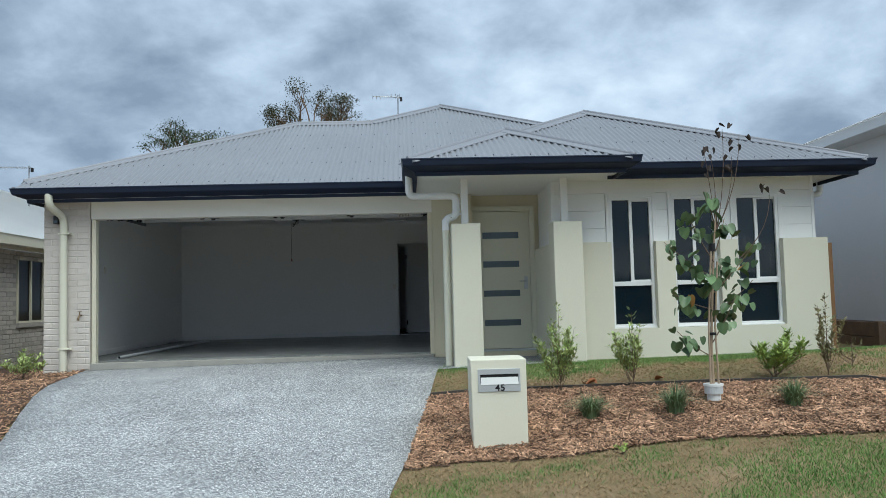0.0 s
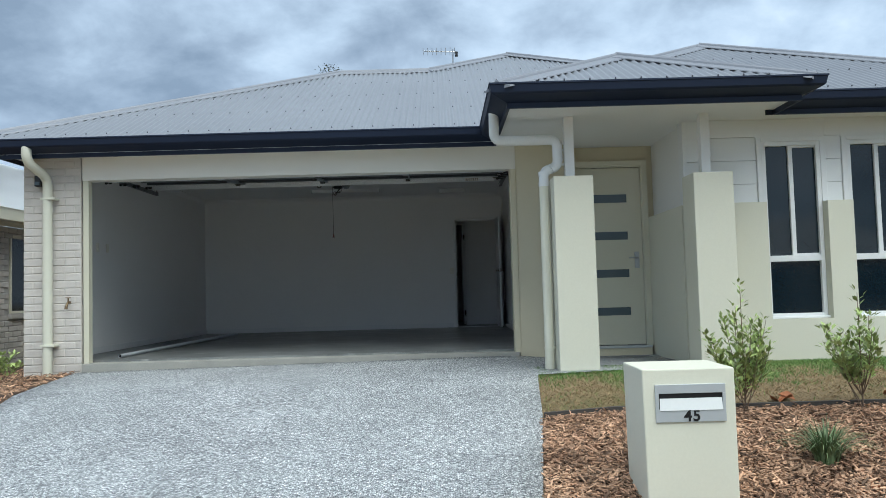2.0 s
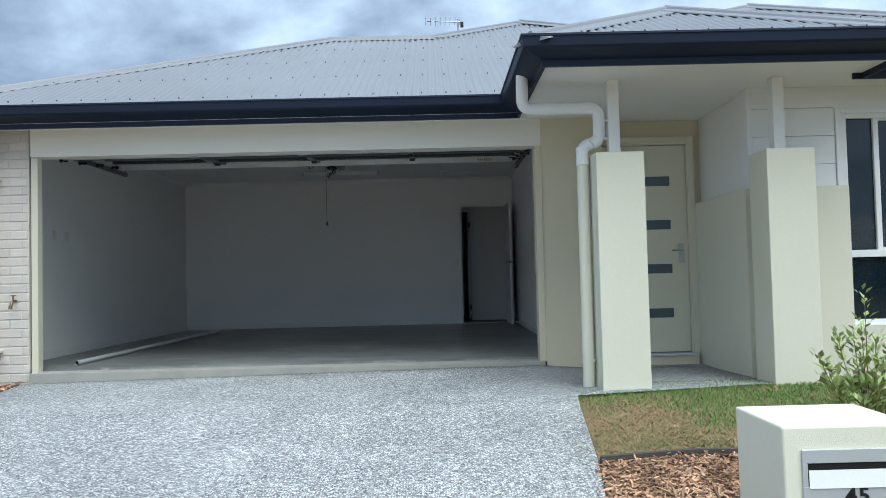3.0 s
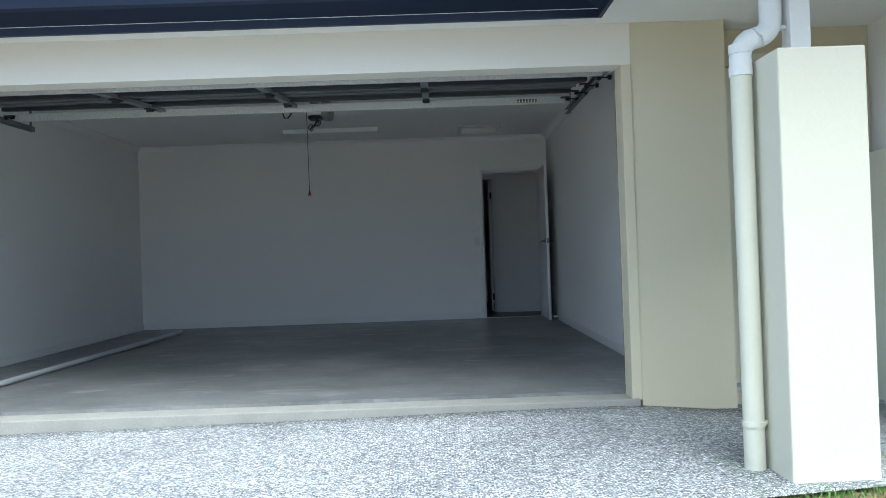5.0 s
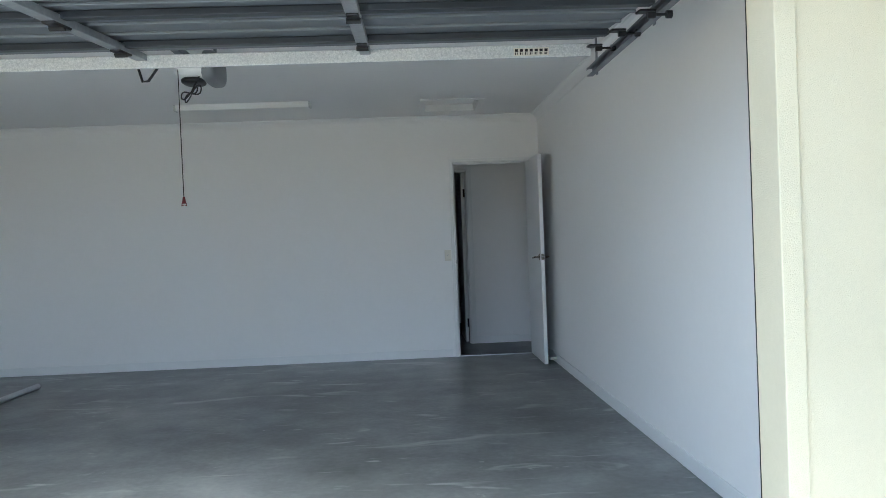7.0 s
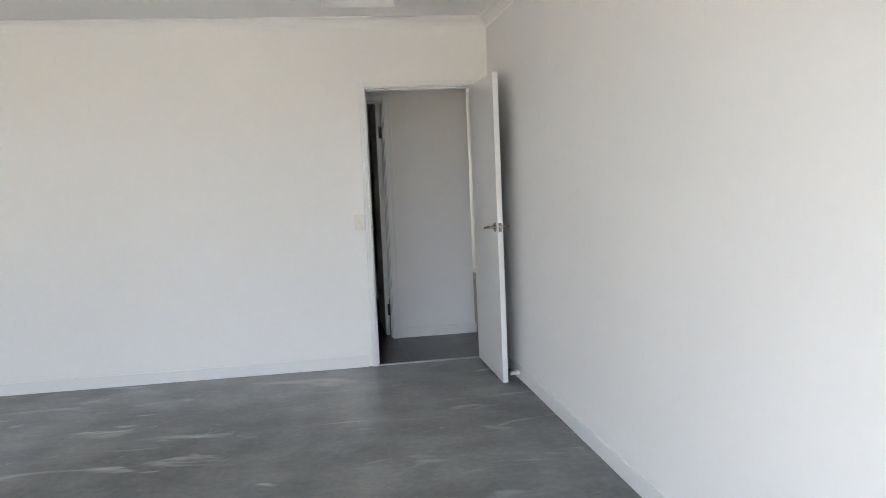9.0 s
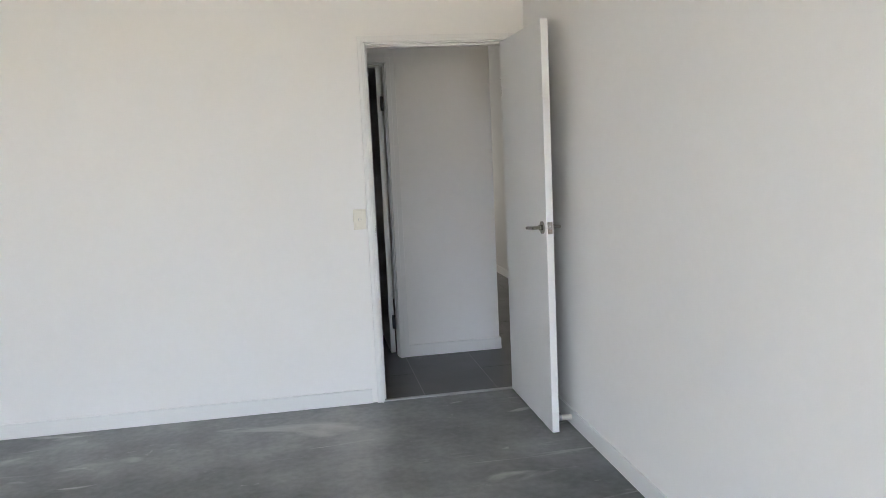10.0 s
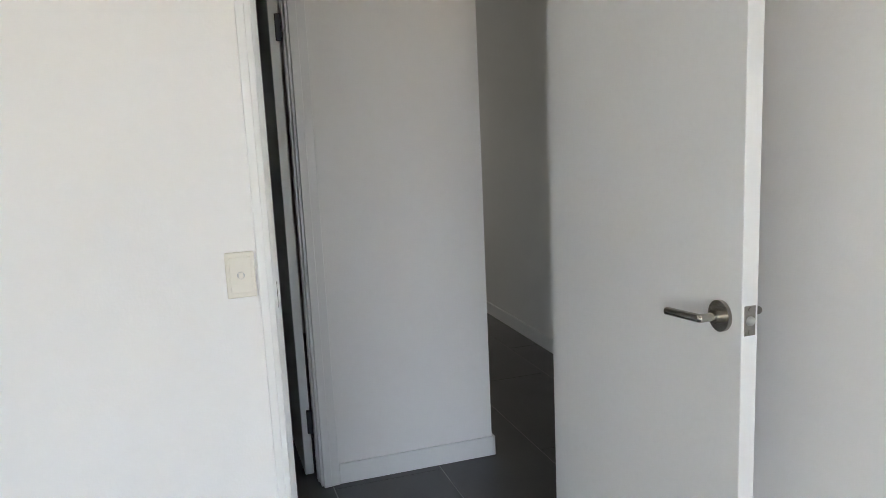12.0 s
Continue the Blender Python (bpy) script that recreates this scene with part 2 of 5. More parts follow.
M_BRICKN = pmat("grey_beige_brick", (0.52, 0.49, 0.45), (0.43, 0.40, 0.37), 0.9, s1=9, s2=90, bump=0.5, bscale=160, objrand=0.14)
M_MORTARD = pmat("grey_mortar", (0.42, 0.40, 0.37), rough=0.95, bump=0.4, bscale=200)
M_GLASS = pmat("dark_window_glass", (0.008, 0.017, 0.025), (0.006, 0.012, 0.018), 0.02, s1=0.5, bump=0.0, spec=0.5)
M_DOOR = pmat("cream_door_paint", (0.66, 0.64, 0.51), (0.62, 0.60, 0.48), 0.4, s1=1.0, bump=0.03)
M_FROST = pmat("frosted_grey_glass", (0.10, 0.13, 0.15), (0.08, 0.11, 0.13), 0.22, s1=3, bump=0.05)
M_STEEL = pmat("brushed_steel", (0.55, 0.55, 0.55), (0.45, 0.45, 0.45), 0.33, metal=1.0, s1=8, s2=200, bump=0.03)
M_PLATE = pmat("satin_aluminium", (0.52, 0.54, 0.56), (0.46, 0.48, 0.50), 0.45, metal=0.35, s1=8, s2=200, bump=0.02)
M_NICKEL = pmat("satin_nickel", (0.40, 0.38, 0.34), (0.33, 0.31, 0.28), 0.24, metal=1.0, s1=8, bump=0.0)
M_BLACK = pmat("black_plastic", (0.006, 0.006, 0.008), rough=0.45, bump=0.02)
M_PVC = pmat("white_pvc", (0.78, 0.79, 0.78), (0.72, 0.73, 0.72), 0.35, s1=3, bump=0.0)
M_PVCC = pmat("cream_painted_pvc", (0.70, 0.69, 0.57), (0.65, 0.64, 0.53), 0.4, s1=3, bump=0.0)
M_PVCG = pmat("grey_pvc", (0.55, 0.57, 0.58), (0.48, 0.50, 0.51), 0.4, s1=3, bump=0.0)
M_PVCD = pmat("mid_grey_plastic", (0.22, 0.23, 0.24), (0.19, 0.20, 0.21), 0.45, s1=3, bump=0.0)
M_BRASS = pmat("dull_brass", (0.30, 0.22, 0.12), (0.2, 0.15, 0.1), 0.45, metal=1.0, s1=20, bump=0.05)
M_TIMBER = pmat("raw_timber", (0.26, 0.145, 0.065), (0.18, 0.10, 0.045), 0.8, s1=6, s2=60, bump=0.3, bscale=60)
M_STAKE = pmat("weathered_stake_timber", (0.42, 0.32, 0.23), (0.30, 0.23, 0.16), 0.85, s1=8, bump=0.3, bscale=60)
M_SLEEPER = pmat("brown_timber_sleeper", (0.20, 0.14, 0.095), (0.14, 0.095, 0.065), 0.9, s1=5, s2=40, bump=0.4, bscale=50)
M_EDGE = pmat("dark_garden_edging", (0.075, 0.065, 0.06), (0.05, 0.045, 0.04), 0.85, bump=0.3, bscale=80)
M_BARK = pmat("grey_brown_bark", (0.20, 0.14, 0.095), (0.13, 0.09, 0.065), 0.9, s1=14, bump=0.5, bscale=90)
M_DEAD = pmat("dead_twig", (0.13, 0.09, 0.065), (0.09, 0.06, 0.045), 0.9, s1=14, bump=0.3)
M_LEAF = pmat("shrub_leaf", (0.26, 0.34, 0.10), (0.40, 0.47, 0.18), 0.5, s1=9, s2=60, bump=0.0, island=0.45)
M_LEAFY = pmat("yellow_green_leaf", (0.28, 0.36, 0.07), (0.18, 0.27, 0.06), 0.5, s1=9, bump=0.0, island=0.4)
M_LEAFB = pmat("bronze_leaf", (0.26, 0.19, 0.09), (0.17, 0.19, 0.08), 0.6, s1=12, bump=0.0, island=0.5)
M_BIGLEAF = pmat("large_green_leaf", (0.065, 0.125, 0.05), (0.125, 0.19, 0.08), 0.45, s1=12, bump=0.1, bscale=60, objrand=0.35)
M_ORANGE = pmat("yellowing_leaf", (0.45, 0.24, 0.05), (0.36, 0.2, 0.05), 0.6, s1=12, bump=0.1)
M_FALLEN = pmat("fallen_orange_leaf", (0.40, 0.15, 0.06), (0.28, 0.11, 0.05), 0.8, s1=20, bump=0.2)
M_DRYLEAF = pmat("dry_dark_leaf", (0.055, 0.04, 0.035), (0.03, 0.025, 0.022), 0.9, s1=12, bump=0.2)
M_TUFT = pmat("strappy_grass_leaf", (0.09, 0.145, 0.06), (0.17, 0.22, 0.10), 0.55, s1=14, bump=0.0, island=0.35)
M_GRASS = pmat("lawn_grass_blade", (0.10, 0.22, 0.04), (0.18, 0.24, 0.07), 0.7, s1=1.6, s2=30, bump=0.0, island=0.35)
M_STRAW = pmat("dry_straw_blade", (0.36, 0.26, 0.14), (0.24, 0.17, 0.085), 0.8, s1=2.0, s2=40, bump=0.0, island=0.4)
M_GUM = pmat("gum_leaf", (0.075, 0.085, 0.045), (0.05, 0.06, 0.035), 0.6, s1=0.5, s2=6, bump=0.0, island=0.4)
M_GUM2 = pmat("green_canopy_leaf", (0.045, 0.075, 0.030), (0.07, 0.10, 0.04), 0.6, s1=0.5, s2=6, bump=0.0, island=0.4)
M_GALV = pmat("galvanised_steel", (0.86, 0.87, 0.87), (0.50, 0.52, 0.54), 0.42, metal=0.35, s1=60, s2=140, bump=0.05, mix=0.4)
M_STILE = pmat("dull_galvanised_stile", (0.34, 0.36, 0.38), (0.26, 0.28, 0.30), 0.45, metal=0.4, s1=30, bump=0.03)
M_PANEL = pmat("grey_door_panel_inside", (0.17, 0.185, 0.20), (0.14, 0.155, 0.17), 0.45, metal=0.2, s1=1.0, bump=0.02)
M_JOINT = pmat("dark_door_joint", (0.03, 0.036, 0.045), (0.022, 0.027, 0.034), 0.45, s1=2, bump=0.02)
M_TRACK = pmat("steel_track", (0.24, 0.255, 0.27), (0.17, 0.18, 0.195), 0.4, metal=0.7, s1=10, bump=0.02)
M_MOTOR = pmat("light_grey_plastic", (0.55, 0.56, 0.56), rough=0.4, bump=0.0)
M_PLASTIC = pmat("white_plastic", (0.80, 0.77, 0.69), (0.77, 0.74, 0.66), 0.35, bump=0.0)
M_RED = pmat("red_plastic", (0.14, 0.012, 0.018), rough=0.45, bump=0)
M_TILE = pmat("dark_grey_floor_tile", (0.085, 0.080, 0.078), (0.070, 0.066, 0.065), 0.35, s1=3, s2=60, bump=0.03, objrand=0.05)
M_GROUT = pmat("pale_grout", (0.34, 0.33, 0.31), rough=0.9, bump=0.1)
M_NBW = pmat("grey_white_render", (0.82, 0.83, 0.85), (0.78, 0.79, 0.81), 0.85, s1=0.5, bump=0.3, bscale=300)
M_NBROOF = pmat("pale_roof_sheet", (0.80, 0.81, 0.82), (0.75, 0.76, 0.77), 0.35, s1=0.5, bump=0.02)
M_MULCH = pmat("bark_chip", (0.57, 0.37, 0.235), (0.14, 0.072, 0.042), 0.9, s1=4, s2=50, bump=0.3, bscale=120, island=0.75)
M_SLAB = ramp_mat("bare_concrete_floor", [(0.8, 6, 0.55), (3.5, 8, 0.30), (26, 5, 0.15)], [(0.36, (0.065, 0.070, 0.068)), (0.45, (0.125, 0.131, 0.129)), (0.53, (0.19, 0.197, 0.193)), (0.66, (0.32, 0.325, 0.315))], 0.33, 0.12, 0.004, 0.4, scuffs_and_daylight=True)
M_SLABE = pmat("pale_concrete_edge", (0.38, 0.37, 0.33), (0.29, 0.285, 0.26), 0.9, s1=4, s2=70, bump=0.4, bscale=120)
M_AGG = stone_mat("exposed_aggregate", 72.0)
M_EARTH = ramp_mat("dry_lawn_soil", [(0.8, 5, 0.6), (9, 5, 0.3), (70, 4, 0.2)], [(0.40, (0.10, 0.11, 0.04)), (0.50, (0.16, 0.135, 0.065)), (0.60, (0.22, 0.165, 0.095)), (0.72, (0.32, 0.245, 0.155))], 0.95, 0.7, 0.02)
M_BED = pmat("bark_mulch_ground", (0.11, 0.062, 0.038), (0.05, 0.03, 0.02), 0.95, s1=14, s2=80, bump=0.9, bscale=60)


# ---- building helpers ----
def box(bm, x0, x1, y0, y1, z0, z1, bevel=0.0):
    g = bmesh.ops.create_cube(bm, size=1.0, matrix=Matrix.Translation(((x0 + x1) / 2, (y0 + y1) / 2, (z0 + z1) / 2)) @ Matrix.Diagonal((abs(x1 - x0), abs(y1 - y0), abs(z1 - z0), 1)))
    if bevel:
        es = list({ed for v in g["verts"] for ed in v.link_edges})
        bmesh.ops.bevel(bm, geom=es, offset=bevel, segments=2, affect="EDGES", profile=0.5)
    return bm


def boxes(*rows, bevel=0.0):
    bm = bmesh.new()
    for r in rows:
        box(bm, *r, bevel=bevel)
    return bm


def cyl(bm, p, q, r, r2=None, seg=16, caps=True):
    p, q = Vector(p), Vector(q)
    d = q - p
    m = Matrix.Translation((p + q) / 2) @ d.to_track_quat("Z", "Y").to_matrix().to_4x4()
    bmesh.ops.create_cone(bm, cap_ends=caps, segments=seg, radius1=r, radius2=r if r2 is None else r2, depth=d.length, matrix=m)
    return bm


def tube(bm, pts, r, seg=12, r_end=None):
    """A round tube along points, with capped ends; r_end: its radius at the end."""
    pts = [Vector(p) for p in pts]
    rings = []
    up = Vector((0.13, 0.27, 0.95)).normalized()
    for i, p in enumerate(pts):
        t = (pts[min(i + 1, len(pts) - 1)] - pts[max(i - 1, 0)]).normalized()
        a = t.cross(up)
        a = a.normalized() if a.length > 1e-3 else t.cross(Vector((1, 0, 0))).normalized()
        b = t.cross(a)
        k = r if r_end is None else r + (r_end - r) * i / (len(pts) - 1)
        rings.append([bm.verts.new(p + k * (math.cos(j * math.tau / seg) * a + math.sin(j * math.tau / seg) * b)) for j in range(seg)])
    for r0, r1 in zip(rings, rings[1:]):
        for j in range(seg):
            bm.faces.new((r0[j], r0[(j + 1) % seg], r1[(j + 1) % seg], r1[j])).smooth = True
    for ring in (rings[0][::-1], rings[-1]):
        bm.faces.new([bm.verts.new(v.co) for v in ring])
    return bm


def rounded(pts, r, steps=5):
    """The points of a path with its corners rounded."""
    pts = [Vector(p) for p in pts]
    out = [pts[0]]
    for a, b, c in zip(pts, pts[1:], pts[2:]):
        p, q = b + (a - b).normalized() * r, b + (c - b).normalized() * r
        for i in range(steps + 1):
            s = i / steps
            out.append((1 - s) ** 2 * p + 2 * s * (1 - s) * b + s * s * q)
    return out + [pts[-1]]


def part(name, bm, material, parent=None, label="", smooth=False):
    """Links a bmesh as one mesh object under a thing or part."""
    me = bpy.data.meshes.new(name)
    bm.normal_update()
    bm.to_mesh(me)
    bm.free()
    me.materials.append(material)
    if smooth:
        me.polygons.foreach_set("use_smooth", [True] * len(me.polygons))
    ob = new(name, me)
    ob.parent = parent
    if label:
        tagged(ob, label)
    return ob


def share(name, me, parent, m, label=""):
    """One more object on a shared mesh."""
    ob = new(name, me)
    ob.parent = parent
    ob.matrix_basis = m
    if label:
        tagged(ob, label)
    return ob


def thing(name, label, category, at=(0, 0, 0), group="", kind=""):
    ob = new(name)
    ob.location = at
    ob.empty_display_size = 0.1
    tagged(ob, label, category, group, kind)
    if kind != "structure":
        bpy.context.view_layer.update()
    return ob


def under(parent, ob):
    """Keeps a part that was built in world places where it is, under a thing that stands elsewhere."""
    ob.parent = parent
    ob.matrix_parent_inverse = Matrix.Translation(parent.location).inverted()
    return ob


def structure(name, bm, material, label, category, smooth=False):
    return tagged(part(name, bm, material, None, "", smooth), label, category, "", "structure")


def from_lists(name, verts, faces, material):
    me = bpy.data.meshes.new(name)
    me.from_pydata(verts, [], faces)
    me.materials.append(material)
    return new(name, me)


# ---- ground, driveway, beds ----
PROFILE = [(-300, -1.2), (-40, -0.9), (-12, -0.82), (-9.5, -0.80), (-7, -0.70), (-4.9, -0.50), (-3.2, -0.25), (-1.8, -0.10), (0, -0.065), (3, -0.06), (300, -0.06)]


def ground_z(x, y):
    z = float(np.interp(y, [p[0] for p in PROFILE], [p[1] for p in PROFILE]))
    k = 0.07 * min(max((-1.2 - y) / 2, 0), 1)
    z -= 0.07 * math.exp(-((x - 5.4) / 0.8) ** 2 - ((y + 5.1) / 0.45) ** 2)
    z -= 0.05 * min(max((x - 4.8) / 0.6, 0), 1) * min(max((y + 1.3) / 1.1, 0), 1)
    if x > 4.7:
        return z + k * min(x - 4.7, 6)
    return z - 0.012 * (4.7 - max(x, 0)) - (0.05 * min(-x, 3) if x < 0 else 0)


def drive_left(y):
    return float(np.interp(y, [-14, -6.5, -4.15, -2.36, -1.16, 0.0], [1.5, 1.4, 0.81, 0.27, 0.07, -0.10]))


def drive_right(y):
    return float(np.interp(y, [-14, -5.95, -4.24, -3.25, -2.1, -1.7], [3.9, 4.41, 4.64, 4.77, 4.88, 4.93]))


def sheet(name, xs, ys, lift, material, label, category, inside=None):
    bm = bmesh.new()
    grid = [[bm.verts.new((x, y, ground_z(x, y) + lift)) for x in xs] for y in ys]
    for j in range(len(ys) - 1):
        for i in range(len(xs) - 1):
            if inside is None or inside((xs[i] + xs[i + 1]) / 2, (ys[j] + ys[j + 1]) / 2):
                bm.faces.new((grid[j][i], grid[j][i + 1], grid[j + 1][i + 1], grid[j + 1][i])).smooth = True
    return structure(name, bm, material, label, category)


def steps(a, b, d):
    return [float(v) for v in np.linspace(a, b, max(2, int(round((b - a) / d)) + 1))]


sheet("ground", [-300, -60, -20, -8] + steps(-4, 14, 0.3) + [20, 60, 300], [-300, -60, -25] + steps(-14, 8, 0.3) + [15, 40, 100, 300], -0.012, M_EARTH,
      "patchy green and brown lawn soil sloping to the street", "ground")

bm = bmesh.new()
prev = None
for y in steps(-14, 0.0, 0.2):
    xl, xr = drive_left(y), drive_right(y) if y < -1.7 else 6.5
    row = []
    for i in range(13):
        x = xl + (xr - xl) * i / 12
        row.append(bm.verts.new((x, y, ground_z(x, y) + 0.006)))
    if prev:
        for i in range(12):
            bm.faces.new((prev[i], prev[i + 1], row[i + 1], row[i])).smooth = True
    prev = row
bm.normal_update()
ext = bmesh.ops.extrude_face_region(bm, geom=bm.faces[:])
bmesh.ops.translate(bm, verts=[v for v in ext["geom"] if isinstance(v, bmesh.types.BMVert)], vec=(0, 0, 0.004))
structure("driveway", bm, M_AGG, "pale grey exposed aggregate concrete driveway up to the garage", "driveway")
cut = bmesh.new()
prev = None
for i in range(13):
    y = -0.02 - 0.14 * i
    x = 4.895 - 0.035 * i / 12
    row = [cut.verts.new((x + o, y, ground_z(x, y) + 0.0108)) for o in (-0.004, 0.004)]
    if prev:
        cut.faces.new((prev[0], prev[1], row[1], row[0]))
    prev = row
structure("driveway_joint", cut, M_SLABE, "pale filled saw-cut joint across the driveway", "joint")
# porch paving beside the front door
structure("porch_paving", boxes((4.98, 6.52, -0.02, 0.22, -0.3, -0.104)), M_AGG, "grey exposed aggregate paving under the porch", "paving")


def bed_back(x):
    return float(np.interp(x, [4.77, 5.28, 6.17, 7.54, 8.93], [-3.24, -3.26, -3.48, -3.79, -4.18]))


def bed_front(x):
    return float(np.interp(x, [4.52, 5.04, 5.8, 6.93, 8.23, 9.6], [-5.28, -5.10, -5.26, -5.33, -5.64, -5.95]))


def in_bed(x, y):
    return bed_front(x) < y < bed_back(x) and x > drive_right(y) + 0.01 and x < 9.3 + 0.25 * math.sin(3 * y)


def in_left_bed(x, y):
    return -2.6 < x < drive_left(y) - 0.01 and -6.5 < y < 0.0 + (0 if x > -0.72 else 2.5)


sheet("mulch_bed", steps(4.4, 9.7, 0.08), steps(-6.1, -3.1, 0.08), 0.004, M_BED, "brown bark mulch garden bed behind the letterbox", "garden bed", in_bed)
sheet("mulch_bed_side", steps(-2.7, 1.5, 0.1), steps(-6.5, 2.5, 0.1), 0.002, M_BED, "brown bark mulch strip beside the driveway", "garden bed", in_left_bed)

# ---- house shell ----
S = 2.335
structure("floor", boxes((-0.49, 5.28, 0.17, 6.14, -0.2, 0.0)), M_SLAB, "bare grey concrete garage floor with pale scuffs", "floor")
structure("slab_edge", boxes((-0.03, 4.93, -0.03, 0.168, -0.25, -0.02), bevel=0.006), M_SLABE, "pale concrete rebated slab edge at the garage opening", "threshold")
structure("wall_garage_left", boxes((-0.60, -0.485, 0.115, 6.3, -0.3, 2.6)), M_WALL, "white painted garage side wall", "wall")
structure("wall_garage_right", boxes((5.265, 5.36, 0.2, 6.13, -0.1, 2.6)), M_WALL, "white painted garage side wall beside the open door", "wall")
structure("wall_garage_back", boxes((-0.485, 4.325, 6.13, 6.22, -0.1, 2.6), (4.325, 5.18, 6.13, 6.22, 2.085, 2.6), (5.18, 5.265, 6.13, 6.22, -0.1, 2.6)), M_WALL, "white painted garage back wall with a doorway", "wall")
structure("ceiling_garage", boxes((-0.6, 4.05, 0.15, 6.25, 2.56, 2.64), (4.555, 5.4, 0.15, 6.25, 2.56, 2.64), (4.05, 4.555, 0.15, 5.11, 2.56, 2.64), (4.05, 4.555, 5.705, 6.25, 2.56, 2.64)), M_WALL, "white plasterboard garage ceiling", "ceiling")
structure("beam_garage", boxes((-0.03, 4.9455, 0.0, 0.17, 2.072, 2.56)), M_BEAM, "white painted beam above the garage opening", "beam")
structure("soffit_garage", boxes((-0.80, 4.705, -0.31, 0.0, S, S + 0.02), (-0.80, -0.60, 0.0, 6.3, S, S + 0.02)), M_WHITE, "white eave soffit lining along the garage", "soffit")
structure("jamb_garage_left", boxes((-0.030, 0.034, 0.02, 0.115, -0.04, 2.07), bevel=0.004), M_CREAM, "cream painted timber jamb at the garage opening", "door jamb")
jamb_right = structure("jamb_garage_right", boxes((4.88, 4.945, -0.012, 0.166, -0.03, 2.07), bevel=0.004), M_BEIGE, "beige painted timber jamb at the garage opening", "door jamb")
# black strip added as the shadowed gap between jamb and return wall
part("weather_seal", boxes((4.8793, 4.886, 0.1665, 0.1687, 0.0, 2.07)), M_BLACK, jamb_right, "black strip standing in for the shaded gap behind the jamb")
structure("wall_nib_inside", boxes((-0.485, -0.03, 0.116, 0.2, -0.1, 2.6), (4.95, 5.265, 0.12, 0.2, -0.1, 2.6)), M_WALL, "white painted return wall inside the garage opening", "wall")
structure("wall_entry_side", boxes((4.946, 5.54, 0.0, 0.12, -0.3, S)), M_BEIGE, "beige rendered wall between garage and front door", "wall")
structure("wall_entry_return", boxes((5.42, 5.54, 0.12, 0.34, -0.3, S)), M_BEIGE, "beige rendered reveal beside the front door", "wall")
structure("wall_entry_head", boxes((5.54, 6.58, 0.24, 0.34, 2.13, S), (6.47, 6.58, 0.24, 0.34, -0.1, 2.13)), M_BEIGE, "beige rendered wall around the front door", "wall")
structure("wall_porch_side", boxes((6.58, 6.70, -0.95, 0.34, 1.49, S)), M_WHITE, "smooth white upper wall along the porch", "wall")
structure("wall_porch_base", boxes((6.50, 6.70, -1.085, 0.24, -0.3, 1.485), bevel=0.004), M_RENDER, "cream rendered lower wall along the porch", "wall")
WIN = [(7.32, 7.93), (8.18, 8.81), (9.05, 9.68)]
WZ0, WZ1 = 0.33, 2.10
xs = [6.70, WIN[0][0], WIN[0][1], WIN[1][0], WIN[1][1], WIN[2][0], WIN[2][1], 10.17]
rows = [(xs[i], xs[i + 1], -1.05, -0.9, 1.2, S + 0.1) for i in (0, 2, 4, 6)] + [(a, b, -1.05, -0.9, WZ1, S + 0.1) for a, b in WIN]
structure("wall_front_upper", boxes(*rows), M_WHITE, "white backing wall behind the weatherboards", "wall")
wall_base = structure("wall_front_base", boxes((6.70, 10.29, -1.2, -0.95, -0.5, WZ0 - 0.01)), M_RENDER, "cream rendered lower front wall between the windows", "wall")
for a, b in [(6.70, WIN[0][0] - 0.005), (WIN[0][1] - 0.01, WIN[1][0] - 0.005), (WIN[1][1] - 0.01, WIN[2][0] - 0.005), (WIN[2][1] - 0.01, 10.29)]:
    part("wall_pier", boxes((a, b, -1.2, -0.95, WZ0 - 0.01, 1.485)), M_RENDER, wall_base)
structure("wall_east_side", boxes((10.05, 10.17, -0.95, 12.0, -0.3, S + 0.1)), M_WHITE, "white side wall of the house", "wall")
structure("soffit_porch", boxes((4.705, 7.30, -2.07, 0.34, S, S + 0.02)), M_WHITE, "white porch soffit lining", "soffit")
structure("soffit_front", boxes((7.30, 10.56, -1.52, -1.04, S, S + 0.02), (10.17, 10.56, -1.04, 12, S, S + 0.02)), M_WHITE, "white eave soffit lining along the front windows", "soffit")
structure("wall_bedroom", boxes((6.75, 6.80, -0.9, 3.4, -0.1, 2.5), (6.8, 10.05, 3.35, 3.4, -0.1, 2.5), (6.8, 10.05, -0.9, 3.35, 2.44, 2.5)), M_WALL, "white painted walls of the front bedroom", "wall")
structure("floor_bedroom", boxes((6.7, 10.06, -0.95, 3.4, -0.1, 0.0)), M_TILE, "dark floor of the front bedroom", "floor")

# weatherboards above the render
cladding = thing("cladding", "white painted wide weatherboard cladding between windows", "cladding", kind="structure")
for a, b in [(6.545, WIN[0][0] - 0.045), (WIN[0][1] + 0.045, WIN[1][0] - 0.045), (WIN[1][1] + 0.045, WIN[2][0] - 0.045), (WIN[2][1] + 0.045, 10.15)]:
    for z0, z1 in [(1.487, 1.679), (1.682, 1.917), (1.920, 2.154), (2.157, S)]:
        part("board", boxes((a, b, -1.085, -1.052, z0, z1), bevel=0.003), M_CLAD, cladding)
for x in (6.545, 10.155):
    part("corner_trim", boxes((x - 0.012, x + 0.03, -1.096, -0.95, 1.487, S), bevel=0.003), M_CLAD, cladding)
for a, b in WIN:
    part("head_board", boxes((a - 0.045, b + 0.045, -1.083, -1.052, WZ1 + 0.045, S), bevel=0.002), M_CLAD, cladding)

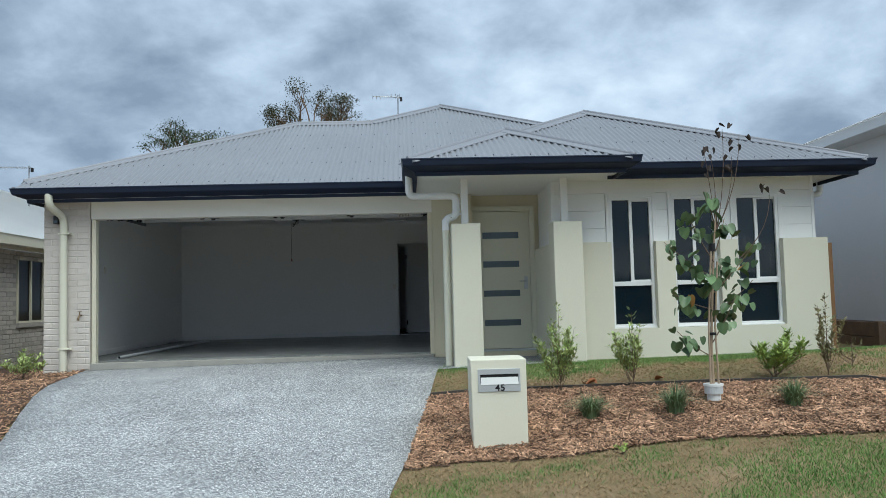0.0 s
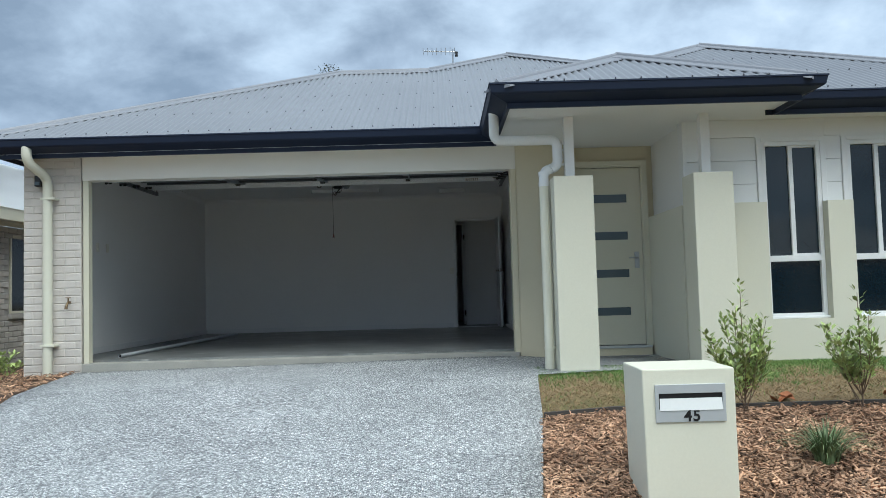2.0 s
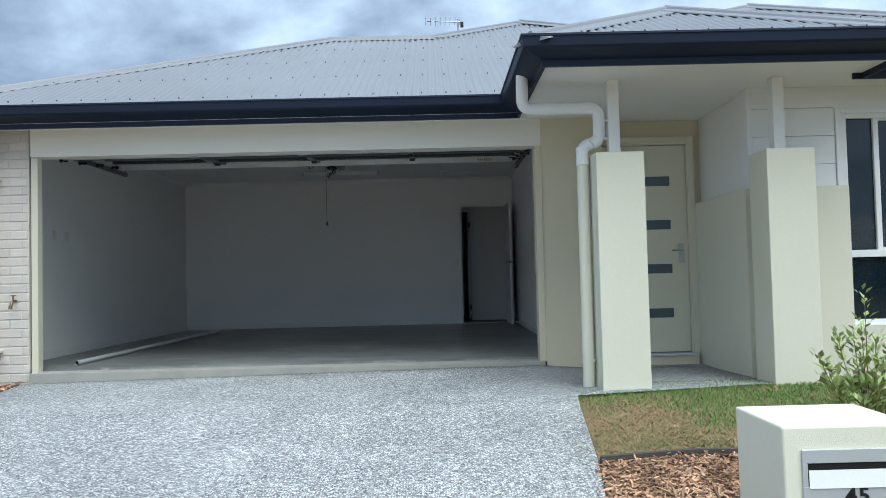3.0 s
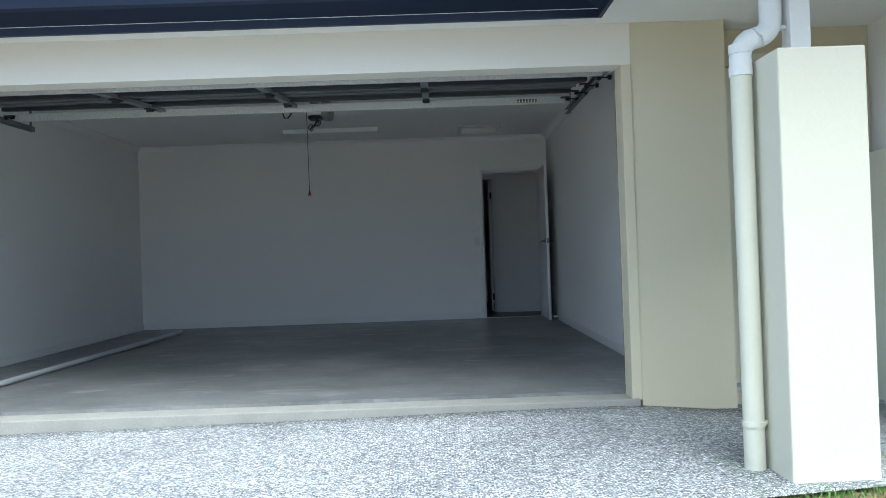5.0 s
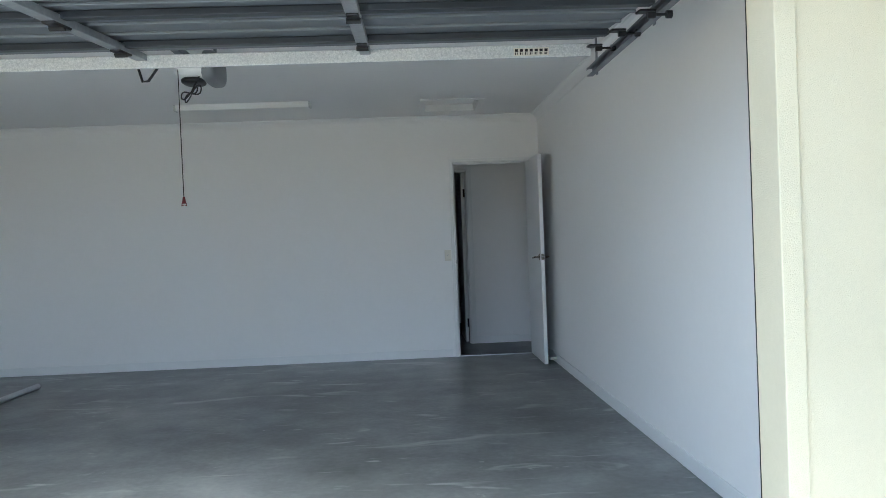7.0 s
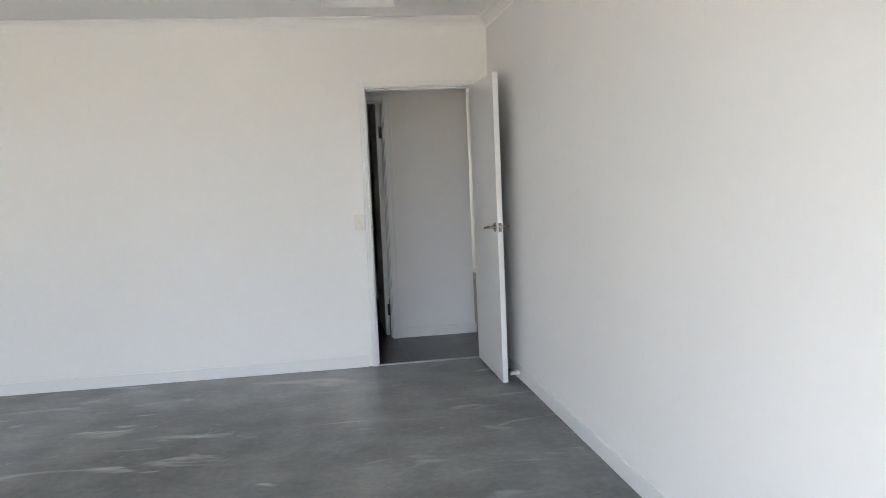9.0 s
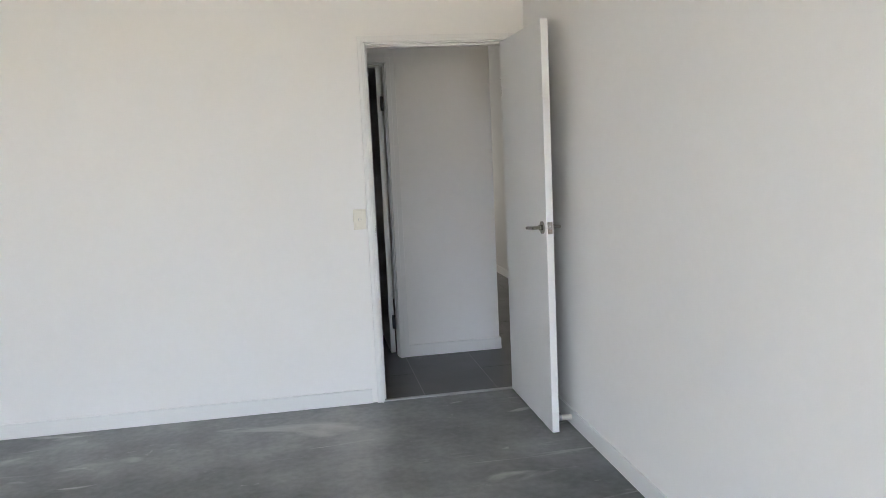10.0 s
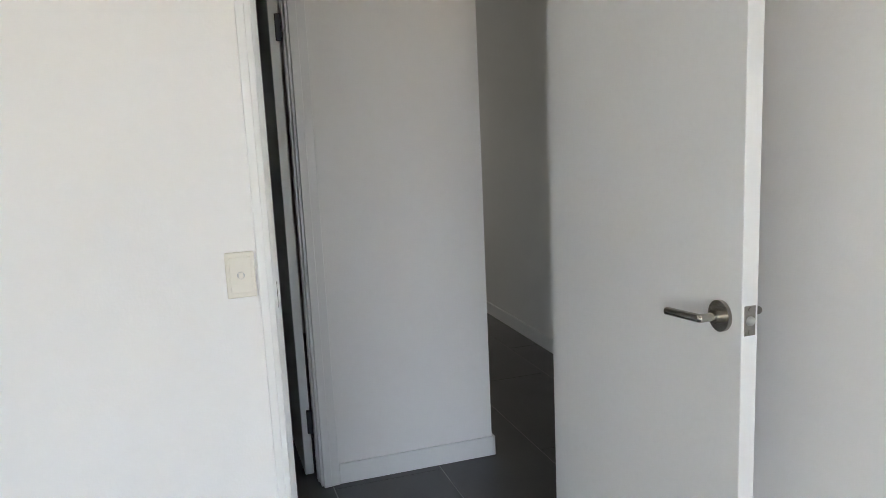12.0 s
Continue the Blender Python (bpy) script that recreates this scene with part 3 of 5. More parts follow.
# interior trims
sk = 0.012
structure("baseboard", boxes((-0.484, -0.484 + sk, 0.2, 6.129, 0, 0.085), (-0.47, 4.27, 6.129 - sk, 6.129, 0, 0.085), (5.236, 5.252, 6.129 - sk, 6.129, 0, 0.085), (5.264 - sk, 5.264, 0.2, 6.129, 0, 0.085), bevel=0.003), M_GLOSSW, "white painted skirting round the garage", "skirting")
bm = bmesh.new()


def cove(bm, p, q, inward):
    p, q, n = Vector(p), Vector(q), Vector(inward)
    prof = [(0.0, -0.078), (0.006, -0.078), (0.008, -0.062), (0.018, -0.040), (0.034, -0.022), (0.056, -0.010), (0.072, -0.008), (0.074, 0.0)]
    ra = [bm.verts.new(p + n * o + Vector((0, 0, z))) for o, z in prof]
    rb = [bm.verts.new(q + n * o + Vector((0, 0, z))) for o, z in prof]
    for i in range(len(prof) - 1):
        bm.faces.new((ra[i], ra[i + 1], rb[i + 1], rb[i]))


cove(bm, (-0.484, 0.2, 2.56), (-0.484, 6.129, 2.56), (1, 0, 0))
cove(bm, (-0.484, 6.129, 2.56), (5.264, 6.129, 2.56), (0, -1, 0))
cove(bm, (5.264, 6.129, 2.56), (5.264, 0.2, 2.56), (-1, 0, 0))
structure("cornice", bm, M_WALL, "white cove cornice round the garage ceiling", "cornice")

# ---- hallway behind the garage ----
structure("wall_hall_end", boxes((4.555, 5.285, 7.10, 7.19, 0, 2.6), (3.2, 3.755, 7.10, 7.19, 0, 2.6), (3.755, 4.555, 7.10, 7.19, 2.08, 2.6)), M_WALL, "white painted hallway wall facing the garage door", "wall")
structure("wall_hall_far", boxes((6.14, 6.24, 0.34, 12.5, 0, 2.6)), M_WALL, "white painted long hallway wall", "wall")
structure("wall_hall_inner", boxes((5.20, 5.285, 7.19, 12.5, 0, 2.6), (3.1, 3.2, 6.22, 7.2, 0, 2.6), (3.1, 3.2, 7.19, 9.5, 0, 2.6), (3.1, 5.2, 9.4, 9.5, 0, 2.6)), M_WALL, "white painted inner partition walls", "wall")
structure("wall_hall_back", boxes((5.2, 6.24, 12.5, 12.6, 0, 2.6)), M_WALL, "white wall at the end of the hallway", "wall")
structure("ceiling_hall", boxes((3.1, 6.3, 6.22, 12.6, 2.56, 2.62), (5.36, 6.3, 0.3, 6.22, 2.56, 2.62)), M_WALL, "white hallway ceiling", "ceiling")
structure("baseboard_hall", boxes((4.62, 5.285, 7.088, 7.1, 0, 0.085), (5.285, 5.297, 7.088, 12.4, 0, 0.085), (6.128, 6.14, 0.4, 12.4, 0, 0.085), bevel=0.003), M_GLOSSW, "white painted hallway skirting", "skirting")
structure("threshold_strip", boxes((4.345, 5.16, 6.125, 6.15, -0.002, 0.008)), M_STEEL, "pale metal threshold strip under the doorway", "threshold")
floor_hall = structure("floor_hall", boxes((3.2, 6.2, 6.15, 12.5, -0.1, -0.002), (5.36, 6.2, 0.34, 6.15, -0.1, -0.002)), M_GROUT, "dark grey floor tiles with pale grout lines", "floor")

# frames round both doorways: jamb lining and moulded architrave
def door_frame(name, x0, x1, ya, yb, z1, label, face, w=0.072):
    fr = thing(name, label, "door frame", kind="structure")
    part("jamb", boxes((x0 - 0.02, x0, ya, yb, 0, z1 + 0.02), (x1, x1 + 0.02, ya, yb, 0, z1 + 0.02), (x0, x1, ya, yb, z1, z1 + 0.02)), M_GLOSSW, fr)
    part("stop", boxes((x0, x0 + 0.012, ya + 0.045, yb - 0.01, 0, z1), (x1 - 0.006, x1, ya + 0.045, yb - 0.01, 0, z1), (x0 + 0.012, x1 - 0.006, ya + 0.045, yb - 0.01, z1 - 0.012, z1)), M_GLOSSW, fr)
    for f in face:
        y0, y1 = (ya - 0.014, ya + 0.001) if f < 0 else (yb - 0.001, yb + 0.014)
        y2, y3 = (ya - 0.019, ya - 0.013) if f < 0 else (yb + 0.013, yb + 0.019)
        part("architrave", boxes((x0 - w, x0 - 0.008, y0, y1, 0, z1 + w), (x1 + 0.008, x1 + w, y0, y1, 0, z1 + w), (x0 - 0.008, x1 + 0.008, y0, y1, z1 + 0.008, z1 + w),
                                 (x0 - w * 0.55, x0 - 0.008, y2, y3, 0, z1 + w * 0.55), (x1 + 0.008, x1 + w * 0.55, y2, y3, 0, z1 + w * 0.55), (x0 - 0.008, x1 + 0.008, y2, y3, z1 + 0.008, z1 + w * 0.55), bevel=0.002), M_GLOSSW, fr)
    return fr


door_frame("door_frame_1", 4.345, 5.162, 6.128, 6.222, 2.06, "white painted door frame with moulded architrave", (-1, 1), 0.044)
door_frame("door_frame_2", 3.775, 4.547, 7.098, 7.192, 2.06, "white painted door frame of the far room", (-1,))


# ---- roof ----
T, EZ = 0.458, 2.487


def corrugated(bm, axis, u0, u1, lo, hi, plane, amp=0.013, pitch=0.076, per=6):
    """Corrugated sheeting that falls along one axis. u runs across the ribs; lo(u), hi(u): its ends along the fall."""
    n = max(2, int((u1 - u0) / pitch * per))
    prev = None
    for i in range(n + 1):
        u = u0 + (u1 - u0) * i / n
        w = amp * math.cos(math.tau * u / pitch)
        pair = []
        for v in (lo(u), hi(u)):
            x, y = (u, v) if axis == "y" else (v, u)
            pair.append(bm.verts.new((x, y, plane(x, y) + w)))
        if prev:
            f = bm.faces.new((prev[0], pair[0], pair[1], prev[1]))
            f.smooth = True
        prev = pair
    return bm


def chain(pts):
    return lambda u: float(np.interp(u, [p[0] for p in pts], [p[1] for p in pts]))


roof = thing("roof", "grey corrugated steel hip roof of the house", "roof", kind="structure")
screws = bmesh.new()


def screw_rows(axis_lo, us, plane, top, first=0.10, step=0.88):
    for u in us:
        v = axis_lo + first
        while v < top(u) - 0.15:
            z = plane(u, v)
            bmesh.ops.create_cone(screws, cap_ends=True, segments=6, radius1=0.0085, radius2=0.005, depth=0.016, matrix=Matrix.Translation((u, v, z + 0.015)))
            v += step


f_main = lambda x, y: EZ + T * (y + 0.40)
top_main = chain([(-0.95, -0.10), (2.5, 3.35), (3.9, 3.35), (5.36, 4.81), (10.57, -0.40)])
part("front_sheet", corrugated(bmesh.new(), "y", -0.95, 10.57, lambda u: -0.42, top_main, f_main), M_ROOF, roof)
screw_rows(-0.40, [-0.76 + 0.228 * i for i in range(34)], f_main, top_main)
f_right = lambda x, y: EZ + T * (y + 1.62)
top_right = chain([(4.59, -1.62), (7.635, 1.425), (10.68, -1.62)])
part("wing_sheet", corrugated(bmesh.new(), "y", 6.0, 10.68, lambda u: -1.64, top_right, f_right), M_ROOF, roof)
screw_rows(-1.62, [6.0 + 0.228 * i for i in range(20)], f_right, top_right)
EP = EZ - 0.012
f_porch = lambda x, y: EP + T * (y + 2.17)
top_porch = chain([(4.595, -2.17), (6.0, -0.765), (7.405, -2.17)])
part("porch_sheet", corrugated(bmesh.new(), "y", 4.595, 7.405, lambda u: -2.19, top_porch, f_porch), M_ROOF, roof)
screw_rows(-2.17, [4.75 + 0.228 * i for i in range(12)], f_porch, top_porch)
part("porch_side_sheet", corrugated(bmesh.new(), "x", -2.15, 0.4, lambda u: 4.575, lambda u: min(6.0, 4.595 + (u + 2.17)), lambda x, y: EP + T * (x - 4.595)), M_ROOF, roof)
part("porch_side_sheet", corrugated(bmesh.new(), "x", -2.15, 1.2, lambda u: max(6.0, 7.405 - (u + 2.17)), lambda u: 7.425, lambda x, y: EP + T * (7.405 - x)), M_ROOF, roof)
part("wing_side_sheet", corrugated(bmesh.new(), "x", -1.60, 9.0, lambda u: max(7.635, 10.68 - (u + 1.62)), lambda u: 10.70, lambda x, y: EZ + T * (10.68 - x), per=4), M_ROOF, roof)
part("wing_side_sheet", corrugated(bmesh.new(), "x", -0.2, 2.5, lambda u: 6.0, lambda u: min(7.635, 4.59 + (u + 1.62)), lambda x, y: EZ + T * (x - 4.59), per=4), M_ROOF, roof)
part("main_side_sheet", corrugated(bmesh.new(), "x", 3.0, 12.0, lambda u: 0.9, lambda u: min(5.36, 0.55 + u), lambda x, y: EZ + T * (x - 0.15), per=4), M_ROOF, roof)
part("main_side_sheet", corrugated(bmesh.new(), "x", 1.5, 12.0, lambda u: max(5.36, 10.17 - u), lambda u: 10.6, lambda x, y: EZ + T * (10.57 - x), per=4), M_ROOF, roof)
part("garage_side_sheet", corrugated(bmesh.new(), "x", -0.10, 7.0, lambda u: -0.95, lambda u: min(max(u - 0.85, -0.949), 6.7 - u - 0.85 + 0.0) if u > 3.35 else u - 0.85, lambda x, y: EZ + T * (x + 1.25), per=4), M_ROOF, roof)
part("garage_back_sheet", corrugated(bmesh.new(), "y", -0.95, 4.0, lambda u: 3.35 if u > 2.5 else 6.70 - (u + 0.85), lambda u: 7.0, lambda x, y: EZ + T * (7.10 - y), per=4), M_ROOF, roof)
part("screws", screws, M_SCREW, roof, "rows of small dark roofing screws")
roof.children[-1]["kind"] = "stuff"


def capping(p, q, drop):
    """A rolled ridge or hip cap from p to q."""
    p, q = Vector(p), Vector(q)
    s = (q - p).cross(Vector((0, 0, 1))).normalized()
    prof = [(-0.155, 0.006), (-0.15, 0.016), (-0.03, 0.018), (-0.024, 0.036), (-0.012, 0.046), (0.012, 0.046), (0.024, 0.036), (0.03, 0.018), (0.15, 0.016), (0.155, 0.006)]
    bm = bmesh.new()
    ra = [bm.verts.new(p + s * o + Vector((0, 0, z - abs(o) * drop))) for o, z in prof]
    rb = [bm.verts.new(q + s * o + Vector((0, 0, z - abs(o) * drop))) for o, z in prof]
    for i in range(len(prof) - 1):
        bm.faces.new((ra[i], ra[i + 1], rb[i + 1], rb[i]))
    bm.faces.new(ra)
    bm.faces.new(rb[::-1])
    return bm


zr = f_main(0, 3.35)
za = f_main(0, 4.81)
HD = T * 0.7071
for p, q, d in [((-0.95, -0.10, f_main(0, -0.10)), (2.5, 3.35, zr), HD), ((2.45, 3.35, zr), (3.95, 3.35, zr), T), ((3.9, 3.35, zr), (5.36, 4.81, za), HD), ((5.33, 4.78, za), (10.57, -0.40, EZ), HD),
                ((5.36, 4.8, za), (5.36, 12, za), T), ((4.59 + 1.3, -1.62 + 1.3, EZ + T * 1.3), (7.635, 1.425, EZ + T * 3.045), HD), ((7.61, 1.40, EZ + T * 3.045), (10.68, -1.62, EZ), HD),
                ((7.635, 1.42, EZ + T * 3.045), (7.635, 3.0, EZ + T * 3.045), T), ((4.595, -2.17, EP), (6.0, -0.765, EP + T * 1.405), HD), ((5.98, -0.785, EP + T * 1.405), (7.405, -2.17, EP), HD),
                ((6.0, -0.785, EP + T * 1.405), (6.0, 1.2, EP + T * 1.405), T)]:
    part("ridge_cap", capping(p, q, d), M_CAP, roof)
# barge flashing where the garage roof is cut square at its outer side
part("barge_flashing", boxes((-0.965, -0.93, -0.42, -0.09, 2.467, 2.507)), M_CAP, roof)


def follow(path, profile, closed=True):
    """A profile of (outward, z) drawn along a plan path with mitred corners."""
    pts = [Vector((*p, 0)) for p in path]
    bm = bmesh.new()
    rings = []
    for i, p in enumerate(pts):
        ds = []
        if i:
            ds.append((p - pts[i - 1]).normalized())
        if i < len(pts) - 1:
            ds.append((pts[i + 1] - p).normalized())
        ns = [Vector((d.y, -d.x, 0)) for d in ds]
        o = ns[0] if len(ns) == 1 else (ns[0] + ns[1]) / (1 + ns[0].dot(ns[1]))
        rings.append([bm.verts.new(p + o * a + Vector((0, 0, z))) for a, z in profile])
    n = len(profile)
    for r0, r1 in zip(rings, rings[1:]):
        for j in range(n if closed else n - 1):
            bm.faces.new((r0[j], r0[(j + 1) % n], r1[(j + 1) % n], r1[j]))
    bm.faces.new(rings[0])
    bm.faces.new(rings[-1][::-1])
    return bm


EAVE = [(-0.90, 6.3), (-0.90, -0.40), (4.595, -0.40), (4.595, -2.17), (7.405, -2.17), (7.405, -1.50)]
EAVE2 = [(7.215, -1.62), (10.68, -1.62), (10.68, 8.0)]
GUT = [(-0.096, 2.335), (0.035, 2.385), (0.052, 2.40), (0.058, 2.43), (0.064, 2.462), (0.072, 2.466), (0.072, 2.480), (0.056, 2.480), (0.05, 2.455), (0.045, 2.42), (-0.096, 2.36)]
FAS = [(-0.12, 2.288), (-0.095, 2.288), (-0.095, 2.475), (-0.12, 2.475)]
gutter = thing("gutter", "dark navy steel gutter and fascia along the eaves", "gutter", kind="structure")
part("gutter_trough", follow(EAVE, GUT), M_NAVY, gutter)
part("gutter_trough", follow(EAVE2, GUT), M_NAVY, gutter)
part("fascia", follow(EAVE, FAS), M_NAVY, gutter)
part("fascia", follow(EAVE2, FAS), M_NAVY, gutter)


# ---- windows ----
for k, (a, b) in enumerate(WIN):
    w = thing("window_%d" % (k + 1), "tall white aluminium window with dark panes", "window", kind="structure")
    a0, b0, t = a + 0.004, b - 0.014, 0.042
    zt = 0.92
    mid = (a + b) / 2 - 0.005
    y0, y1 = -1.10, -1.03
    part("frame", boxes((a0, a0 + t, y0, y1, WZ0, WZ1), (b0 - t, b0, y0, y1, WZ0, WZ1), (a0 + t, b0 - t, y0, y1, WZ1 - t, WZ1), (a0 + t, b0 - t, y0, y1, WZ0, WZ0 + t), bevel=0.003), M_CLAD, w)
    part("transom", boxes((a0 + t, b0 - t, y0 - 0.004, y1, zt - 0.03, zt + 0.03), bevel=0.003), M_CLAD, w)
    part("mullion", boxes((mid - 0.022, mid + 0.022, y0 + 0.012, y1, zt + 0.03, WZ1 - t), bevel=0.003), M_CLAD, w)
    part("sash", boxes((mid + 0.022, b0 - t, y0 + 0.02, y1, zt + 0.03, zt + 0.05), (mid + 0.022, b0 - t, y0 + 0.02, y1, WZ1 - t - 0.02, WZ1 - t), bevel=0.002), M_CLAD, w)
    for x0, x1, z0, z1 in [(a0 + t, mid - 0.02, zt + 0.03, WZ1 - t), (mid + 0.02, b0 - t, zt + 0.03, WZ1 - t), (a0 + t, b0 - t, WZ0 + t, zt - 0.03)]:
        part("pane", boxes((x0, x1, -1.062, -1.056, z0, z1)), M_GLASS, w)
    part("architrave", boxes((a - 0.043, a0 - 0.001, -1.105, -1.05, 1.488, WZ1 + 0.043), (b0 + 0.001, b + 0.043, -1.105, -1.05, 1.488, WZ1 + 0.043), (a0, b0, -1.105, -1.05, WZ1 + 0.001, WZ1 + 0.043), bevel=0.003), M_CLAD, w)
    part("sill", boxes((a0, b0, -1.15, -1.101, WZ0 - 0.008, WZ0 + 0.012), bevel=0.003), M_CLAD, w)

# ---- front door ----
fd = thing("door_1", "closed cream front door with four horizontal glass strips", "door", (6.0, 0.22, 0.0), kind="structure")
LX0, LX1, DY = 5.575, 6.425, 0.225
fdf = thing("door_frame_3", "cream painted front door frame with stepped mouldings", "door frame", kind="structure")
part("jamb", boxes((5.545, 5.572, 0.19, 0.30, 0, 2.13), (6.428, 6.468, 0.19, 0.30, 0, 2.13), (5.572, 6.428, 0.19, 0.30, 2.085, 2.13), (6.44, 6.50, 0.175, 0.242, 0, 2.16), (5.545, 6.44, 0.175, 0.242, 2.105, 2.16), bevel=0.003), M_DOOR, fdf)
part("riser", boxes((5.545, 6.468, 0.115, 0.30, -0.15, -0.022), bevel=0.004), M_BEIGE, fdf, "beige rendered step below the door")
part("sill", boxes((5.545, 6.468, 0.10, 0.30, -0.02, 0.004), bevel=0.003), M_PVCG, fdf, "grey metal door sill")
GL = [(0.352, 0.445), (0.795, 0.888), (1.235, 1.33), (1.672, 1.770)]
rails = [(LX0, LX1, DY, DY + 0.04, a, b) for a, b in zip([0.012] + [g[1] for g in GL], [g[0] for g in GL] + [2.08])]
stiles = [(x0, x1, DY, DY + 0.04, g[0], g[1]) for g in GL for x0, x1 in ((LX0, 5.715), (6.265, LX1))]
under(fd, part("leaf", boxes(*rails, *stiles), M_DOOR))
for g0, g1 in GL:
    under(fd, part("glass_strip", boxes((5.715, 6.265, DY + 0.012, DY + 0.03, g0, g1)), M_FROST))
h = under(fd, part("handle_plate", boxes((6.330, 6.385, DY - 0.012, DY, 0.90, 1.09), bevel=0.004), M_PLATE, label="brushed steel lock plate"))
bm = cyl(bmesh.new(), (6.357, DY - 0.01, 1.02), (6.357, DY - 0.055, 1.02), 0.010)
cyl(bm, (6.362, DY - 0.055, 1.02), (6.255, DY - 0.055, 1.02), 0.0085)
ob = part("lever", bm, M_STEEL, None, "brushed steel lever")
ob.parent = h

# ---- porch pillars and posts ----
for x0, x1, px in [(5.14, 5.512, 5.33), (6.45, 6.825, 6.64)]:
    tagged(part("pillar", boxes((x0, x1, -1.65, -1.30, -0.40, 1.735), bevel=0.008), M_RENDER), "square cream rendered porch pillar", "pillar", "porch pillars", "structure")
    p = thing("porch_post", "square white steel post on a rendered pillar", "post", (px, -1.42, 1.735), "porch posts")
    part("shaft", boxes((-0.045, 0.045, -0.045, 0.045, 0.0, S - 1.735), bevel=0.004), M_WHITE, p)
    part("base_plate", boxes((-0.05, 0.05, -0.06, 0.06, -0.002, 0.008), bevel=0.002), M_WHITE, p)

# ---- downpipes ----
dp = thing("downpipe", "cream and white pipe bending round the porch pillar", "downpipe", (5.08, -1.41, -0.12), "downpipes")
under(dp, part("lower_pipe", tube(bmesh.new(), [(5.08, -1.41, -0.17), (5.08, -1.41, 0.7), (5.08, -1.41, 1.70)], 0.046, 20), M_PVCC))
under(dp, part("upper_pipe", tube(bmesh.new(), rounded([(5.08, -1.41, 1.68), (5.08, -1.41, 1.83), (5.222, -1.41, 1.85), (5.222, -1.41, 2.125), (4.61, -1.43, 2.125), (4.61, -1.48, 2.39)], 0.08, 7), 0.048, 20), M_PVC, label="white elbowed upper pipe"))
under(dp, part("clip", boxes((5.11, 5.142, -1.42, -1.40, 0.112, 0.132), bevel=0.003), M_PVCC))
under(dp, part("clip_ring", cyl(bmesh.new(), (5.08, -1.41, 0.11), (5.08, -1.41, 0.132), 0.051, seg=24), M_PVCC))
for z in (1.79, 1.69):
    under(dp, part("socket", cyl(bmesh.new(), (5.08, -1.41, z - 0.02), (5.08, -1.41, z + 0.02), 0.051 if z < 1.75 else 0.0495, seg=24), M_PVC))
for z in (2.02, 1.88):
    under(dp, part("upper_clip", boxes((5.21, 5.29, -1.43, -1.40, z - 0.008, z + 0.008)), M_PVC))
dp2 = thing("downpipe", "cream pipe down the pale brick pier", "downpipe", (-0.40, -0.06, -0.15), "downpipes")
under(dp2, part("lower_pipe", tube(bmesh.new(), rounded([(-0.395, -0.065, -0.22), (-0.395, -0.065, 2.10), (-0.46, -0.40, 2.24), (-0.46, -0.40, 2.40)], 0.10), 0.052, 16), M_PVCC))
for z in (1.86, 0.20):
    under(dp2, part("clip", boxes((-0.455, -0.29, -0.122, -0.001, z - 0.012, z + 0.012), bevel=0.003), M_PVCC))
dp3 = thing("downpipe", "white pipe elbow under the side eave", "downpipe", (10.4, -0.9, 2.1), "downpipes")
under(dp3, part("upper_pipe", tube(bmesh.new(), rounded([(10.23, -0.5, 0.5), (10.23, -0.5, 2.14), (10.6, -0.5, 2.16), (10.6, -0.5, 2.40)], 0.06), 0.045, 14), M_PVC))

# ---- tap, sensor box, wall plates ----
tap = thing("garden_tap", "dull brass garden tap on the brick pier", "tap", (-0.17, 0.0, 0.68))
part("body", tube(bmesh.new(), rounded([(0, 0.02, 0.0), (0, -0.06, 0.0), (-0.005, -0.085, -0.05)], 0.025), 0.013, 10), M_BRASS, tap)
part("spout", tube(bmesh.new(), [(-0.005, -0.083, -0.04), (-0.006, -0.088, -0.075)], 0.017, 10), M_BRASS, tap)
bm = tube(bmesh.new(), [(0, -0.05, 0.0), (0, -0.05, 0.05)], 0.008, 8)
box(bm, -0.03, 0.03, -0.056, -0.044, 0.048, 0.058, bevel=0.003)
part("handle", bm, M_BRASS, tap)
sb = thing("sensor_light", "small black box light on the brick pier", "wall light", (-0.50, 0.0, 2.07))
part("housing", boxes((-0.035, 0.035, -0.09, 0.0, -0.06, 0.06), bevel=0.006), M_BLACK, sb)
part("lens", boxes((-0.025, 0.025, -0.094, -0.089, -0.05, -0.01)), M_FROST, sb)


def wall_plate(x, y, z, facing, label):
    t = thing("light_switch", label, "switch", (x, y, z), "wall plates")
    r = pose(0, 0, 0, 0, 0, 0 if facing == "y" else 90)
    t.matrix_basis = Matrix.Translation((x, y, z)) @ r
    part("plate", boxes((-0.036, 0.036, -0.010, 0.0, -0.058, 0.058), bevel=0.003), M_PLASTIC, t)
    part("cover", boxes((-0.027, 0.027, -0.0125, -0.009, -0.046, 0.046), bevel=0.002), M_PLASTIC, t)
    bm = bmesh.new()
    cyl(bm, (0, -0.0125, 0.0), (0, -0.0145, 0.0), 0.0095, seg=20)
    part("ring", bm, M_MOTOR, t)
    part("rocker", boxes((-0.006, 0.006, -0.017, -0.014, -0.008, 0.008), bevel=0.002), M_PLASTIC, t)
    return t


wall_plate(4.259, 6.129, 1.085, "y", "white single light switch plate beside the doorway")
wall_plate(-0.484, 1.42, 1.40, "x", "small white wall plate in the garage")
wall_plate(-0.484, 1.72, 1.40, "x", "small white wall plate in the garage")

